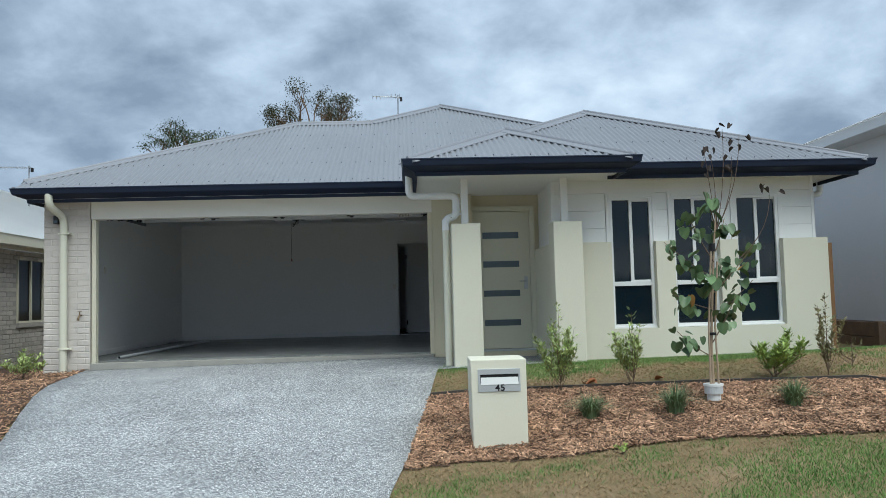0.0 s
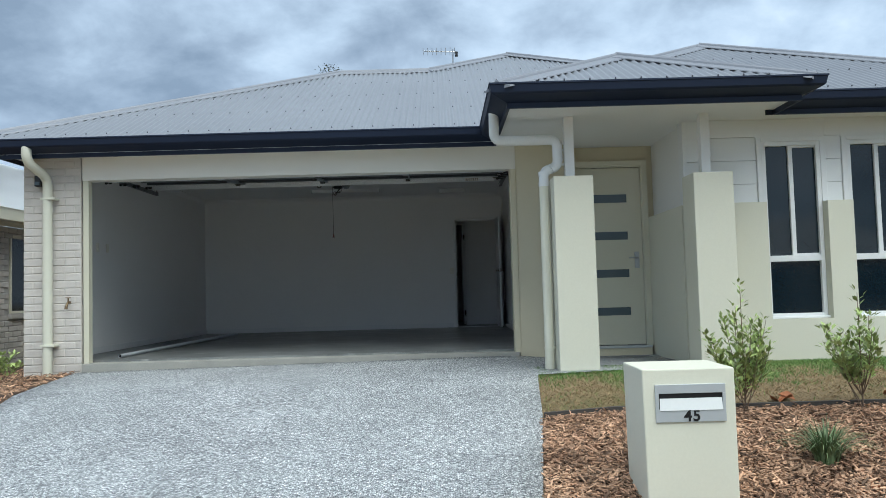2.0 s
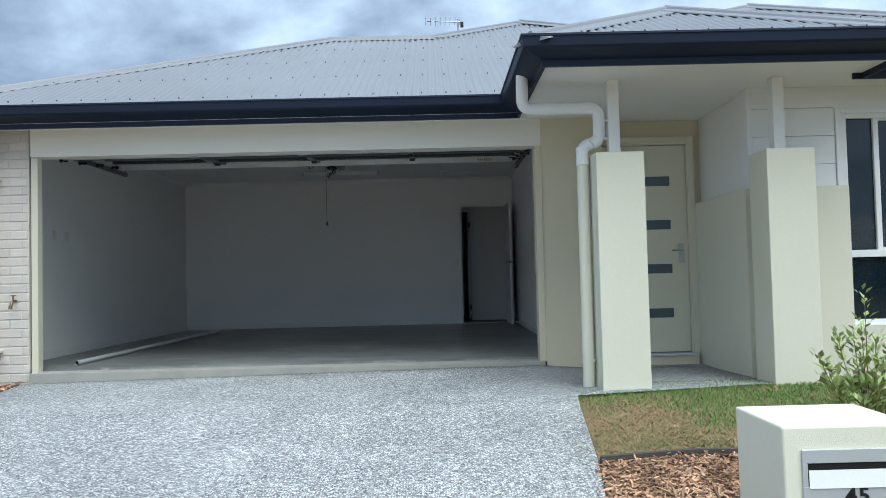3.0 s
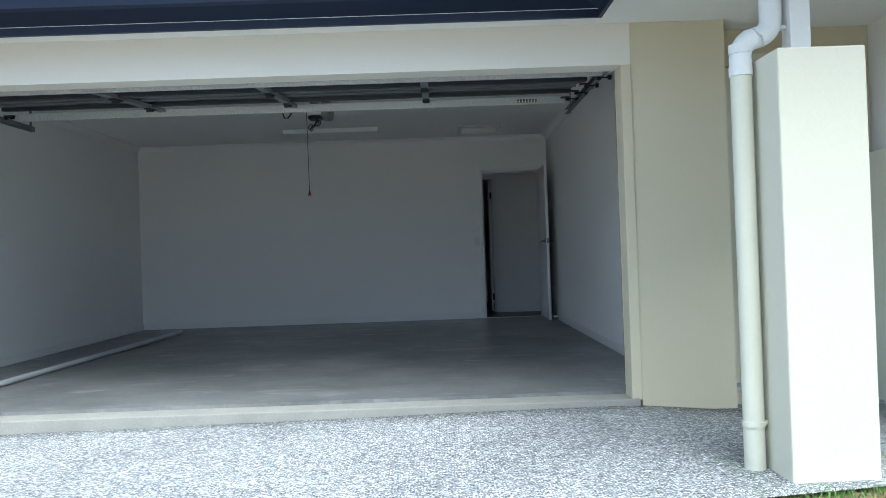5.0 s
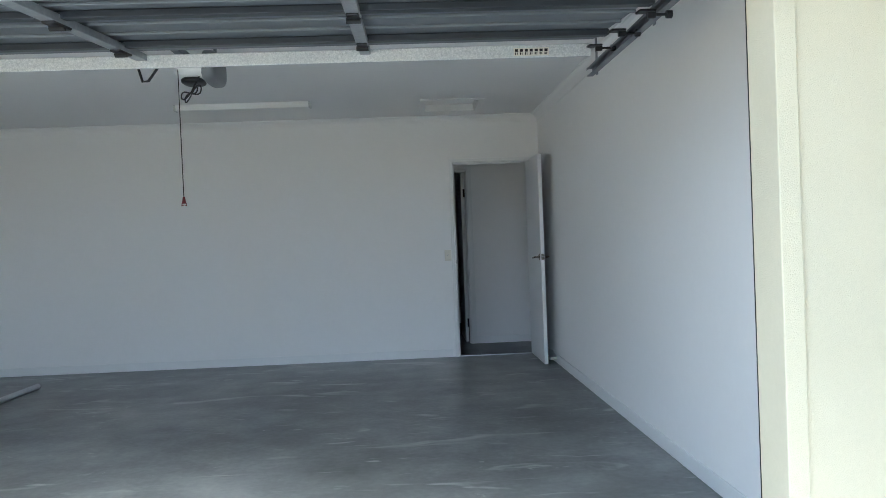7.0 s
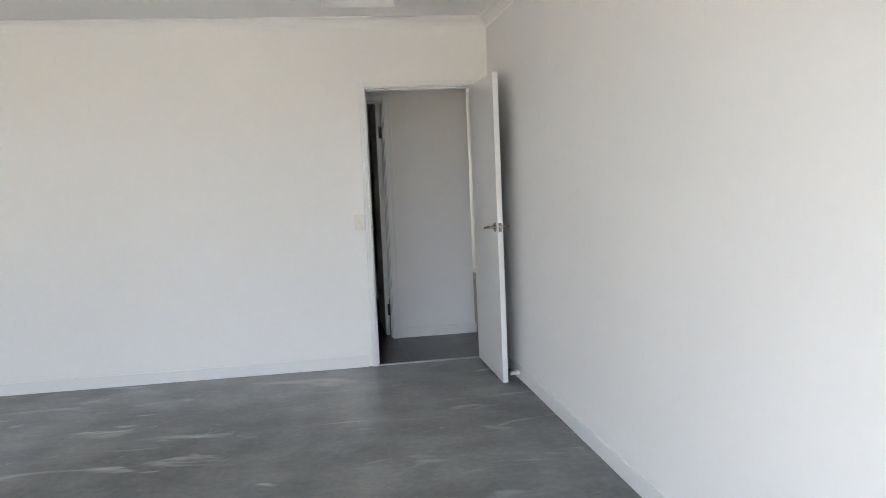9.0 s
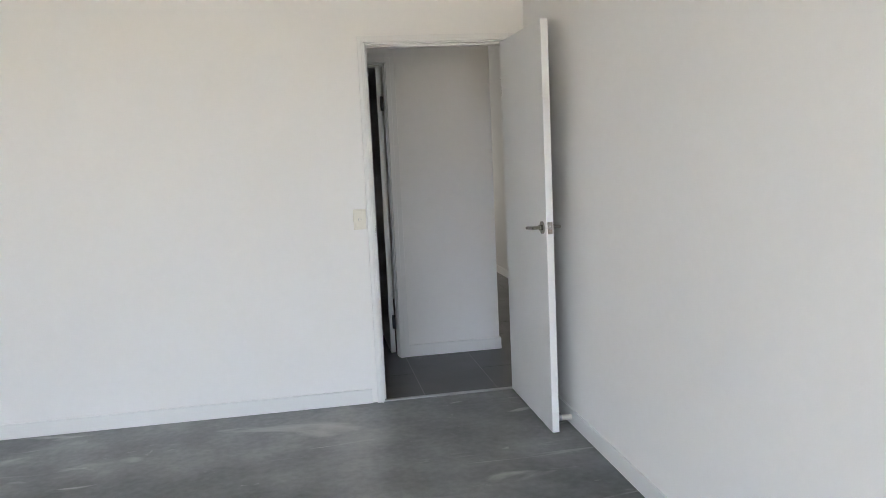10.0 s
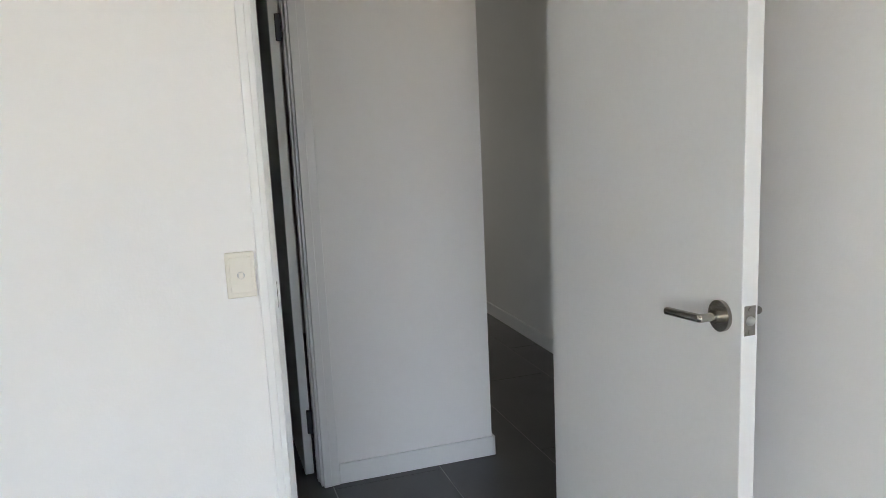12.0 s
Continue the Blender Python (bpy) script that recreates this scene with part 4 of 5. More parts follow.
# ---- open internal door ----
LY, LD = 6.106, 5.318
d2 = thing("door_2", "open flush white internal door standing against the wall", "door", (5.15, LY, 0.01), kind="structure")
under(d2, part("leaf", boxes((5.113, 5.149, LD, LY, 0.012, 2.05), bevel=0.002), M_GLOSSW))


def lever_set(d, x, side, y, z):
    """Round rose and bent lever on one face of the door."""
    bm = cyl(bmesh.new(), (x, y, z), (x + side * 0.008, y, z), 0.031, seg=28)
    under(d, part("rose", bm, M_NICKEL, smooth=False, label="satin nickel round rose"))
    bm = tube(bmesh.new(), rounded([(x + side * 0.006, y, z), (x + side * 0.050, y, z), (x + side * 0.051, y + 0.106, z - 0.009)], 0.003), 0.0085, 16)
    cyl(bm, (x + side * 0.008, y, z), (x + side * 0.020, y, z), 0.0135, seg=20)
    under(d, part("lever", bm, M_NICKEL, label="satin nickel lever"))


lever_set(d2, 5.113, -1, LD + 0.058, 1.050)
lever_set(d2, 5.149, 1, LD + 0.058, 1.050)
under(d2, part("latch_plate", boxes((5.1185, 5.1435, LD - 0.0015, LD + 0.002, 1.022, 1.080), bevel=0.001), M_NICKEL))
bm = bmesh.new()
bmesh.ops.create_uvsphere(bm, u_segments=12, v_segments=8, radius=0.0095, matrix=Matrix.Translation((5.131, LD - 0.001, 1.051)))
under(d2, part("latch_bolt", bm, M_STEEL, smooth=True))
for z in (1.073, 1.029):
    under(d2, part("screw", cyl(bmesh.new(), (5.131, LD - 0.0025, z), (5.131, LD, z), 0.004, seg=10), M_NICKEL))
for z in (0.22, 1.80):
    under(d2, part("hinge", boxes((5.115, 5.133, LY - 0.002, LY + 0.012, z - 0.05, z + 0.05), bevel=0.002), M_NICKEL))
strike = thing("strike_plate", "narrow metal strike plate in the door jamb", "strike plate", (4.345, 6.15, 1.02))
part("plate", boxes((0.0, 0.002, -0.012, 0.012, -0.035, 0.035)), M_NICKEL, strike)
part("hole", boxes((0.0015, 0.0028, -0.007, 0.007, -0.014, 0.014)), M_BLACK, strike)
ds = thing("door_stop", "white tubular door stop on the skirting", "door stop", (5.25, 5.43, 0.045))
part("tube", cyl(bmesh.new(), (0.003, 0, 0), (-0.055, 0, 0), 0.015, seg=18), M_PLASTIC, ds)
part("buffer", cyl(bmesh.new(), (-0.055, 0, 0), (-0.066, 0, 0), 0.0165, seg=18), M_MOTOR, ds)

# far room door, open into the dark room
d3 = thing("door_3", "open white door of the dark far room", "door", (4.538, 7.15, 0.01), kind="structure")
under(d3, part("leaf", boxes((4.498, 4.534, 7.205, 7.96, 0.012, 2.05), bevel=0.002), M_GLOSSW))
for z in (0.24, 1.80):
    under(d3, part("hinge", boxes((4.520, 4.545, 7.193, 7.206, z - 0.05, z + 0.05), bevel=0.003), M_SCREW, label="dark metal butt hinge"))

# ---- garage door, raised under the ceiling ----
gd = thing("garage_door", "raised sectional garage door with galvanised rails and stiles", "garage door", (2.49, 1.1, 2.2))
Y0, Z0, Y1, Z1 = 0.22, 2.125, 1.98, 2.275
slope = math.atan2(Z1 - Z0, Y1 - Y0)
LEN = math.hypot(Y1 - Y0, Z1 - Z0)
GM = Matrix.Translation((0, Y0, Z0)) @ Matrix.Rotation(slope, 4, "X")


def gpart(name, bm, mat, label=""):
    bm.transform(GM)
    return under(gd, part(name, bm, mat, None, label))


CUTS = [0.30, 0.43 * LEN, 0.83 * LEN, LEN]
for i in range(3):
    a, b = CUTS[i] + 0.004, CUTS[i + 1] - 0.004
    bm = boxes((0.09, 4.86, a, b, 0.028, 0.05))
    for f in (0.5,) if b - a < 0.35 else (0.33, 0.66):
        c = a + (b - a) * f
        box(bm, 0.09, 4.86, c - 0.009, c + 0.009, 0.014, 0.029, bevel=0.004)
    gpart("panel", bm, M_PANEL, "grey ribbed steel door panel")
    if i:
        gpart("joint_rail", boxes((0.09, 4.86, a - 0.035, a + 0.03, -0.004, 0.026), bevel=0.004), M_JOINT)
gpart("bottom_rail", boxes((0.06, 4.875, 0.26, 0.30, -0.032, 0.05), bevel=0.004), M_GALV, "bright galvanised bottom rail")
gpart("top_rail", boxes((0.06, 4.85, LEN, LEN + 0.03, -0.060, 0.008), bevel=0.004), M_GALV, "bright galvanised top rail")
gpart("label_strip", boxes((4.43, 4.62, LEN - 0.0015, LEN + 0.001, -0.050, -0.008)), M_PLASTIC, "white printed strip on the rail")
for i in range(7):
    x = 4.437 + 0.0265 * i
    gpart("print_bar", boxes((x, x + 0.017, LEN - 0.0025, LEN, -0.028, -0.014), (x, x + 0.006, LEN - 0.0025, LEN, -0.044, -0.031), (x + 0.010, x + 0.014, LEN - 0.0025, LEN, -0.044, -0.031)), M_BLACK)
for x in (1.32, 2.475, 3.64):
    gpart("stile", boxes((x - 0.028, x + 0.028, 0.30, LEN, -0.022, 0.012), bevel=0.003), M_STILE, "galvanised stile")
    for i in (1, 2):
        c = CUTS[i]
        bm = boxes((x - 0.026, x + 0.026, c - 0.085, c + 0.085, -0.032, -0.019), bevel=0.006)
        cyl(bm, (x - 0.03, c, -0.036), (x + 0.03, c, -0.036), 0.012, seg=10)
        gpart("hinge", bm, M_BLACK, "black hinge")
for x, s in ((4.885, 1), (0.05, -1)):
    for i in (0, 1, 2, 3):
        c = 0.38 + (LEN - 0.45) * i / 3
        bm = boxes((x - 0.07, x + 0.0, c - 0.035, c + 0.035, -0.022, -0.012), (x - 0.03, x + 0.005, c - 0.012, c + 0.012, -0.045, -0.01), bevel=0.003)
        cyl(bm, (x, c, -0.03), (x + s * 0.06, c, -0.03), 0.006, seg=8)
        cyl(bm, (x + s * 0.052, c, -0.03), (x + s * 0.075, c, -0.03), 0.017, seg=16)
        gpart("roller_bracket", bm, M_BLACK, "black roller bracket")
tk = thing("door_track", "dark steel door tracks hung under the garage ceiling", "door track", (4.95, 1.4, 2.25), "door tracks")
bm = bmesh.new()
Zt = 2.225
for r in [(4.935, 4.938, 0.20, 2.46, Zt + 0.012, Zt + 0.024), (4.935, 4.972, 0.20, 2.46, Zt - 0.024, Zt - 0.021), (4.935, 4.972, 0.20, 2.46, Zt + 0.021, Zt + 0.024), (4.969, 4.972, 0.20, 2.46, Zt - 0.024, Zt + 0.024)]:
    box(bm, *r)
under(tk, part("rail", bm, M_TRACK))
for y in (2.36, 1.30):
    under(tk, part("hanger", boxes((4.975, 4.98, y, y + 0.035, Zt - 0.03, 2.56), (4.935, 4.975, y, y + 0.035, 2.553, 2.56)), M_TRACK))
under(tk, part("wall_angle", boxes((4.99, 5.02, 0.21, 0.90, 2.215, 2.25)), M_GALV))
tk2 = copy_thing(tk, Matrix.Translation((-0.07, 1.4, 2.25)))
spring = thing("torsion_spring", "dark torsion spring tube behind the garage beam", "spring", (2.4, 0.28, 2.40))
part("shaft", cyl(bmesh.new(), (-2.42, 0, 0), (2.5, 0, 0), 0.016, seg=10), M_TRACK, spring)
part("coil", cyl(bmesh.new(), (-0.8, 0, 0), (0.5, 0, 0), 0.035, seg=16), M_TRACK, spring)
for bx in (2.44, -2.4):
    part("bracket", boxes((bx, bx + 0.03, -0.11, 0.05, -0.06, 0.06)), M_GALV, spring)

op = thing("door_opener", "grey garage door opener with looped cable on the ceiling", "door opener", (2.58, 2.75, 2.56))


def shell(cx, cy, cz, rx, ry, rz, k, seg=24):
    """A rounded shell: a ball pulled towards a box by the power k."""
    bm = bmesh.new()
    bmesh.ops.create_uvsphere(bm, u_segments=seg, v_segments=14, radius=1.0)
    for v in bm.verts:
        c = [math.copysign(abs(a) ** k, a) for a in v.co]
        v.co = (cx + rx * c[0], cy + ry * c[1], cz + rz * c[2])
    return bm


part("housing", shell(-0.02, 0.05, -0.165, 0.135, 0.20, 0.105, 0.75), M_PVC, op, "white rounded opener housing", smooth=True)
part("side_cover", shell(0.07, 0.06, -0.175, 0.055, 0.20, 0.10, 0.6), M_PVCD, op, "grey side cover", smooth=True)
part("lamp_cover", shell(-0.035, -0.02, -0.268, 0.07, 0.10, 0.022, 0.75), M_BLACK, op, "dark lamp cover", smooth=True)
part("strap", boxes((-0.09, -0.075, 0.05, 0.08, -0.2, 0.0), (0.075, 0.09, 0.05, 0.08, -0.2, 0.0), (-0.10, 0.10, 0.04, 0.09, -0.006, 0.0)), M_TRACK, op)
part("boom", boxes((-0.02, 0.02, -2.45, -0.1, -0.20, -0.16)), M_TRACK, op)
part("arm", tube(bmesh.new(), [(-0.35, -0.1, -0.17), (-0.32, -0.1, -0.275), (-0.285, -0.1, -0.272), (-0.21, -0.1, -0.17)], 0.008, 8), M_BLACK, op, "black bent release arm")
part("arm_rail", boxes((-0.40, -0.02, -0.115, -0.085, -0.18, -0.16)), M_TRACK, op)
pts = []
for i in range(40):
    a = i / 39 * math.tau * 2
    pts.append((-0.035 + 0.05 * math.sin(a) + 0.01 * math.sin(0.5 * a), -0.09 + 0.02 * math.sin(a * 0.5), -0.352 + 0.03 * math.sin(a) + 0.022 * math.sin(2 * a) + 0.008 * math.cos(0.5 * a)))
part("cable", tube(bmesh.new(), [(0.02, -0.1, -0.25)] + pts + [(0.0, -0.1, -0.28)], 0.0045, 6), M_BLACK, op, "black looped power cable")
pc = thing("pull_cord", "thin dark release cord with a red handle", "pull cord", (2.475, 2.64, 2.38))
part("cord", tube(bmesh.new(), [(0, 0, 0.02), (0.002, 0, -0.4), (0.004, 0, -0.80)], 0.003, 6), M_BLACK, pc)
bm = bmesh.new()
cyl(bm, (0.004, 0, -0.842), (0.004, 0, -0.80), 0.014, 0.006, seg=10)
tube(bm, [(-0.008, 0, -0.84), (-0.010, 0, -0.856), (0.0, 0, -0.850)], 0.004, 6)
tube(bm, [(0.016, 0, -0.84), (0.018, 0, -0.856), (0.008, 0, -0.850)], 0.004, 6)
part("handle", bm, M_RED, pc)

# ---- ceiling fittings, loose pipe ----
bl = thing("batten_light", "white unlit batten light on the garage ceiling", "ceiling light", (2.385, 5.02, 2.56))
part("body", boxes((-0.60, 0.60, -0.042, 0.042, -0.03, 0.0), bevel=0.002), M_GLOSSW, bl)
part("diffuser", boxes((-0.595, 0.595, -0.045, 0.045, -0.055, -0.028), bevel=0.004), M_GLOSSW, bl)
for x in (-0.605, 0.605):
    part("end_cap", boxes((x - 0.01, x + 0.01, -0.045, 0.045, -0.056, 0.0), bevel=0.004), M_MOTOR, bl)
hc = thing("ceiling_hatch", "white square access hatch recessed in the garage ceiling", "ceiling hatch", (4.302, 5.41, 2.56))
part("hatch_frame", boxes((-0.302, 0.302, -0.35, -0.299, -0.014, -0.001), (-0.302, 0.302, 0.294, 0.345, -0.014, -0.001), (-0.302, -0.251, -0.299, 0.294, -0.014, -0.001), (0.252, 0.302, -0.299, 0.294, -0.014, -0.001), bevel=0.004), M_GLOSSW, hc)
part("lining", boxes((-0.251, 0.252, 0.286, 0.294, -0.003, 0.075), (-0.251, 0.252, -0.299, -0.291, -0.003, 0.075), (-0.251, -0.243, -0.291, 0.286, -0.003, 0.075), (0.244, 0.252, -0.291, 0.286, -0.003, 0.075)), M_GLOSSW, hc)
part("panel", boxes((-0.251, 0.252, -0.299, 0.294, 0.055, 0.07)), M_WALL, hc)
lp = thing("loose_pipe", "long grey plastic pipe lying on the garage floor", "pipe", (0.25, 2.8, 0.026))
bm = bmesh.new()
for r0, r1 in ((0.025, 0.025), (0.020, 0.020)):
    cyl(bm, (-0.042, -2.36, 0), (0.07, 2.50, 0), r0, r1, seg=16, caps=False)
part("pipe_wall", bm, M_PVCG, lp, smooth=True)
part("bore", cyl(bmesh.new(), (-0.041, -2.33, 0), (-0.0405, -2.31, 0), 0.0205, seg=16), M_BLACK, lp, "dark open pipe end")

# ---- letterbox ----
lb = thing("letterbox", "cream rendered letterbox with steel slot plate numbered 45", "letterbox", (5.29, -4.66, -0.5))
bm = bmesh.new()
prof = [(5.10, -0.62), (5.568, -0.62), (5.568, 0.252), (5.088, 0.252)]
f0 = [bm.verts.new((x, -4.86, z)) for x, z in prof]
f1 = [bm.verts.new((x + 0.006, -4.42, z)) for x, z in prof]
bm.faces.new(f0)
bm.faces.new(f1[::-1])
for i in range(len(prof)):
    j = (i + 1) % len(prof)
    bm.faces.new((f0[i], f1[i], f1[j], f0[j]))
bmesh.ops.recalc_face_normals(bm, faces=bm.faces[:])
bmesh.ops.bevel(bm, geom=bm.edges[:], offset=0.008, segments=2, affect="EDGES", profile=0.5)
under(lb, part("body", bm, M_RENDER))
py = -4.86
under(lb, part("slot_plate", boxes((5.152, 5.514, py - 0.010, py + 0.001, 0.126, 0.172), (5.152, 5.514, py - 0.010, py + 0.001, -0.02, 0.046), (5.152, 5.17, py - 0.010, py + 0.001, 0.046, 0.126), (5.498, 5.514, py - 0.010, py + 0.001, 0.046, 0.126), bevel=0.0015), M_PLATE, label="brushed steel slot plate"))
under(lb, part("slot", boxes((5.17, 5.498, py - 0.002, py + 0.002, 0.046, 0.126)), M_BLACK))
bm = bmesh.new()
vs = [bm.verts.new(v) for v in [(5.173, py - 0.014, 0.040), (5.497, py - 0.014, 0.040), (5.495, py - 0.006, 0.101), (5.175, py - 0.006, 0.101), (5.173, py - 0.010, 0.040), (5.497, py - 0.010, 0.040), (5.495, py - 0.003, 0.101), (5.175, py - 0.003, 0.101)]]
for q in [(0, 1, 2, 3), (7, 6, 5, 4), (0, 4, 5, 1), (3, 2, 6, 7), (0, 3, 7, 4), (1, 5, 6, 2)]:
    bm.faces.new([vs[i] for i in q])
under(lb, part("flap", bm, M_PVC, label="white reflective slot flap"))
cu = bpy.data.curves.new("number", "FONT")
cu.body, cu.size, cu.extrude, cu.align_x, cu.offset = "45", 0.080, 0.0015, "CENTER", 0.0018
cu.space_character = 1.12
tob = new("number", cu)
bpy.context.view_layer.update()
me = bpy.data.meshes.new_from_object(tob)
bpy.data.objects.remove(tob)
me.materials.append(M_BLACK)
nob = new("number", me)
nob.matrix_basis = Matrix.Translation((5.338, py - 0.012, -0.014)) @ pose(0, 0, 0, 90, 0, 0)
under(lb, nob)
tagged(nob, "black number 45")


# ---- plants ----
def leaf_mesh(name, length, width, material, heart=False, fold=0.25):
    """One leaf that lies along +x from its stalk."""
    bm = bmesh.new()
    if heart:
        half = [(0.0, 0.0), (-0.10, 0.22), (-0.02, 0.44), (0.22, 0.50), (0.55, 0.44), (0.82, 0.27), (1.0, 0.0)]
    else:
        half = [(0.0, 0.0), (0.15, 0.28), (0.40, 0.5), (0.70, 0.38), (1.0, 0.0)]
    mid = [bm.verts.new((x * length, 0, -0.12 * length * x * x)) for x in (0.0, 0.35, 0.7, 1.0)]
    for s in (1, -1):
        edge = [bm.verts.new((x * length, s * y * width, fold * y * width - 0.12 * length * x * x)) for x, y in half[1:-1]]
        loop = [mid[0], *edge, mid[3], mid[2], mid[1]]
        bm.faces.new(loop if s < 0 else loop[::-1]).smooth = True
    me = bpy.data.meshes.new(name)
    bm.to_mesh(me)
    bm.free()
    me.materials.append(material)
    return me


def scatter_leaves(name, spots, length, width, material, rng, parent):
    """One crown mesh of many small folded leaves at (place, direction) spots."""
    verts, faces = [], []
    for p, d in spots:
        k = rng.uniform(0.7, 1.2)
        d = (Vector(d) + Vector((rng.uniform(-0.4, 0.4), rng.uniform(-0.4, 0.4), rng.uniform(-0.25, 0.4)))).normalized()
        s = d.cross(Vector((rng.uniform(-0.3, 0.3), rng.uniform(-0.3, 0.3), 1))).normalized() * width * k * 0.5
        u = s.cross(d).normalized() * width * 0.15
        b = len(verts)
        L = length * k
        verts += [tuple(p), tuple(p + d * L * 0.45 + s + u), tuple(p + d * L), tuple(p + d * L * 0.45 - s + u), tuple(p + d * L * 0.5)]
        faces += [(b, b + 1, b + 4), (b + 1, b + 2, b + 4), (b + 2, b + 3, b + 4), (b + 3, b, b + 4)]
    ob = from_lists(name, verts, faces, material)
    ob.parent = parent
    return ob


def shrub(x, y, height, width, n_stems, n_leaves, leaf, material, seed, label, lean=(0, 0), bare=0.12, narrow=False):
    rng = random.Random(seed)
    z = ground_z(x, y) + 0.005
    t = thing("shrub", label, "shrub", (x, y, z), "garden shrubs")
    bm = bmesh.new()
    spots = []
    lines = []
    for i in range(n_stems):
        a = rng.uniform(0, math.tau)
        r = width * 0.5 * rng.uniform(0.35, 1.0) * (0 if i == 0 else 1)
        h = height * (1.0 if i == 0 else rng.uniform(0.5, 0.98) * (1 - 0.28 * r / (width * 0.5)))
        start = Vector((0, 0, 0 if i == 0 else rng.uniform(0, 0.25) * height))
        end = Vector((math.cos(a) * r + lean[0] * h, math.sin(a) * r + lean[1] * h, h))
        mid = start.lerp(end, 0.5) + Vector((math.cos(a) * r * 0.2, math.sin(a) * r * 0.2, -0.03 * h))
        pts = [(1 - s) ** 2 * start + 2 * s * (1 - s) * mid + s * s * end for s in [k / 6 for k in range(7)]]
        tube(bm, pts, 0.006 if i == 0 else 0.0035, 5, 0.0015)
        lines.append(pts)
    part("stem", bm, M_BARK, t)
    while len(spots) < n_leaves:
        pts = rng.choice(lines)
        s = rng.uniform(0.15, 1) ** 0.8 * 5.99
        i = int(s)
        p = pts[i].lerp(pts[i + 1], s - i)
        if p.z < bare * height:
            continue
        a = rng.uniform(0, math.tau)
        d = Vector((math.cos(a), math.sin(a), rng.uniform(0.3, 1.6))).normalized()
        off = rng.uniform(0, 0.055) * (0.4 if narrow else 1)
        spots.append((p + d * off, d))
    scatter_leaves("foliage", spots, leaf[0], leaf[1], material, rng, t)
    return t


shrub(6.11, -3.56, 0.86, 0.50, 22, 1050, (0.052, 0.026), M_LEAF, 1, "young upright green shrub with small leaves in mulch")
shrub(6.82, -3.73, 0.78, 0.46, 16, 680, (0.052, 0.026), M_LEAF, 2, "young green shrub on a thin stem in mulch", bare=0.22)
shrub(8.20, -3.86, 0.46, 0.56, 16, 950, (0.055, 0.030), M_LEAFY, 3, "low yellow-green shrub beside the lawn", lean=(0.35, 0))
shrub(8.72, -3.93, 0.82, 0.36, 10, 480, (0.045, 0.022), M_LEAFB, 4, "thin bronze and green shrub beside the lawn", narrow=True)
shrub(-0.62, -0.75, 0.40, 0.62, 16, 520, (0.055, 0.032), M_LEAF, 5, "leafy green shrub beside the brick pier")
shrub(-1.25, -1.0, 0.36, 0.5, 12, 320, (0.055, 0.032), M_LEAFY, 6, "small bright green shrub in the side bed")
shrub(9.1, -3.7, 0.30, 0.35, 8, 110, (0.04, 0.018), M_LEAFB, 8, "sparse dry bronze shrub beside the lawn")
shrub(6.2, -5.5, 0.06, 0.18, 7, 30, (0.04, 0.022), M_LEAFY, 9, "small flat green weed in the verge", bare=0.0)


def tuft(x, y, height, n, seed):
    rng = random.Random(seed)
    t = thing("grass_tuft", "strappy dark green grass tuft in bark mulch", "grass tuft", (x, y, ground_z(x, y)), "strappy grass tufts")
    verts, faces = [], []
    for i in range(n):
        a = rng.uniform(0, math.tau)
        o = Vector((math.cos(a), math.sin(a), 0)) * rng.uniform(0, 0.07)
        reach, h = rng.uniform(0.06, 0.32), height * rng.uniform(0.6, 1.05)
        d, s = Vector((math.cos(a), math.sin(a), 0)), Vector((-math.sin(a), math.cos(a), 0))
        b = len(verts)
        for k in range(5):
            f = k / 4
            p = o + d * reach * f * f + Vector((0, 0, h * (f - 0.42 * f ** 3 * reach / 0.22)))
            w = 0.0058 * (1 - f * 0.95)
            verts += [tuple(p + s * w), tuple(p - s * w)]
        faces += [(b + 2 * k, b + 2 * k + 1, b + 2 * k + 3, b + 2 * k + 2) for k in range(4)]
    ob = from_lists("foliage", verts, faces, M_TUFT)
    ob.parent = t
    return t


tuft(6.19, -4.50, 0.33, 260, 11)
tuft(6.93, -4.62, 0.37, 280, 12)
tuft(7.95, -4.75, 0.34, 270, 13)
tuft(8.9, -5.1, 0.32, 220, 14)

# ---- young street tree with large round leaves ----
rng = random.Random(21)
tx, ty = 7.37, -4.40
tz = ground_z(tx, ty)
tree = thing("young_tree", "young staked tree with large round leaves and dead twigs", "tree", (tx, ty, tz))
part("trunk", tube(bmesh.new(), [(0.0, 0, 0.0), (0.0, 0.01, 0.5), (0.03, 0, 1.0), (0.07, 0.01, 1.45), (0.10, 0.0, 1.75)], 0.016, 9, 0.007), M_STAKE, tree)
for dx, top in ((-0.022, 1.46), (0.028, 1.30)):
    part("stake", tube(bmesh.new(), [(dx * 1.6, -0.02, 0.0), (dx * 1.2, -0.02, 0.7), (dx + 0.055, -0.02, top)], 0.009, 6), M_STAKE, tree)
part("tie", cyl(bmesh.new(), (0.01, -0.01, 0.62), (0.01, -0.01, 0.645), 0.036, seg=14), M_BLACK, tree, "black rubber tie")
part("tie", cyl(bmesh.new(), (0.045, -0.01, 1.40), (0.045, -0.01, 1.47), 0.03, seg=14), M_BLACK, tree, "black rubber tie")
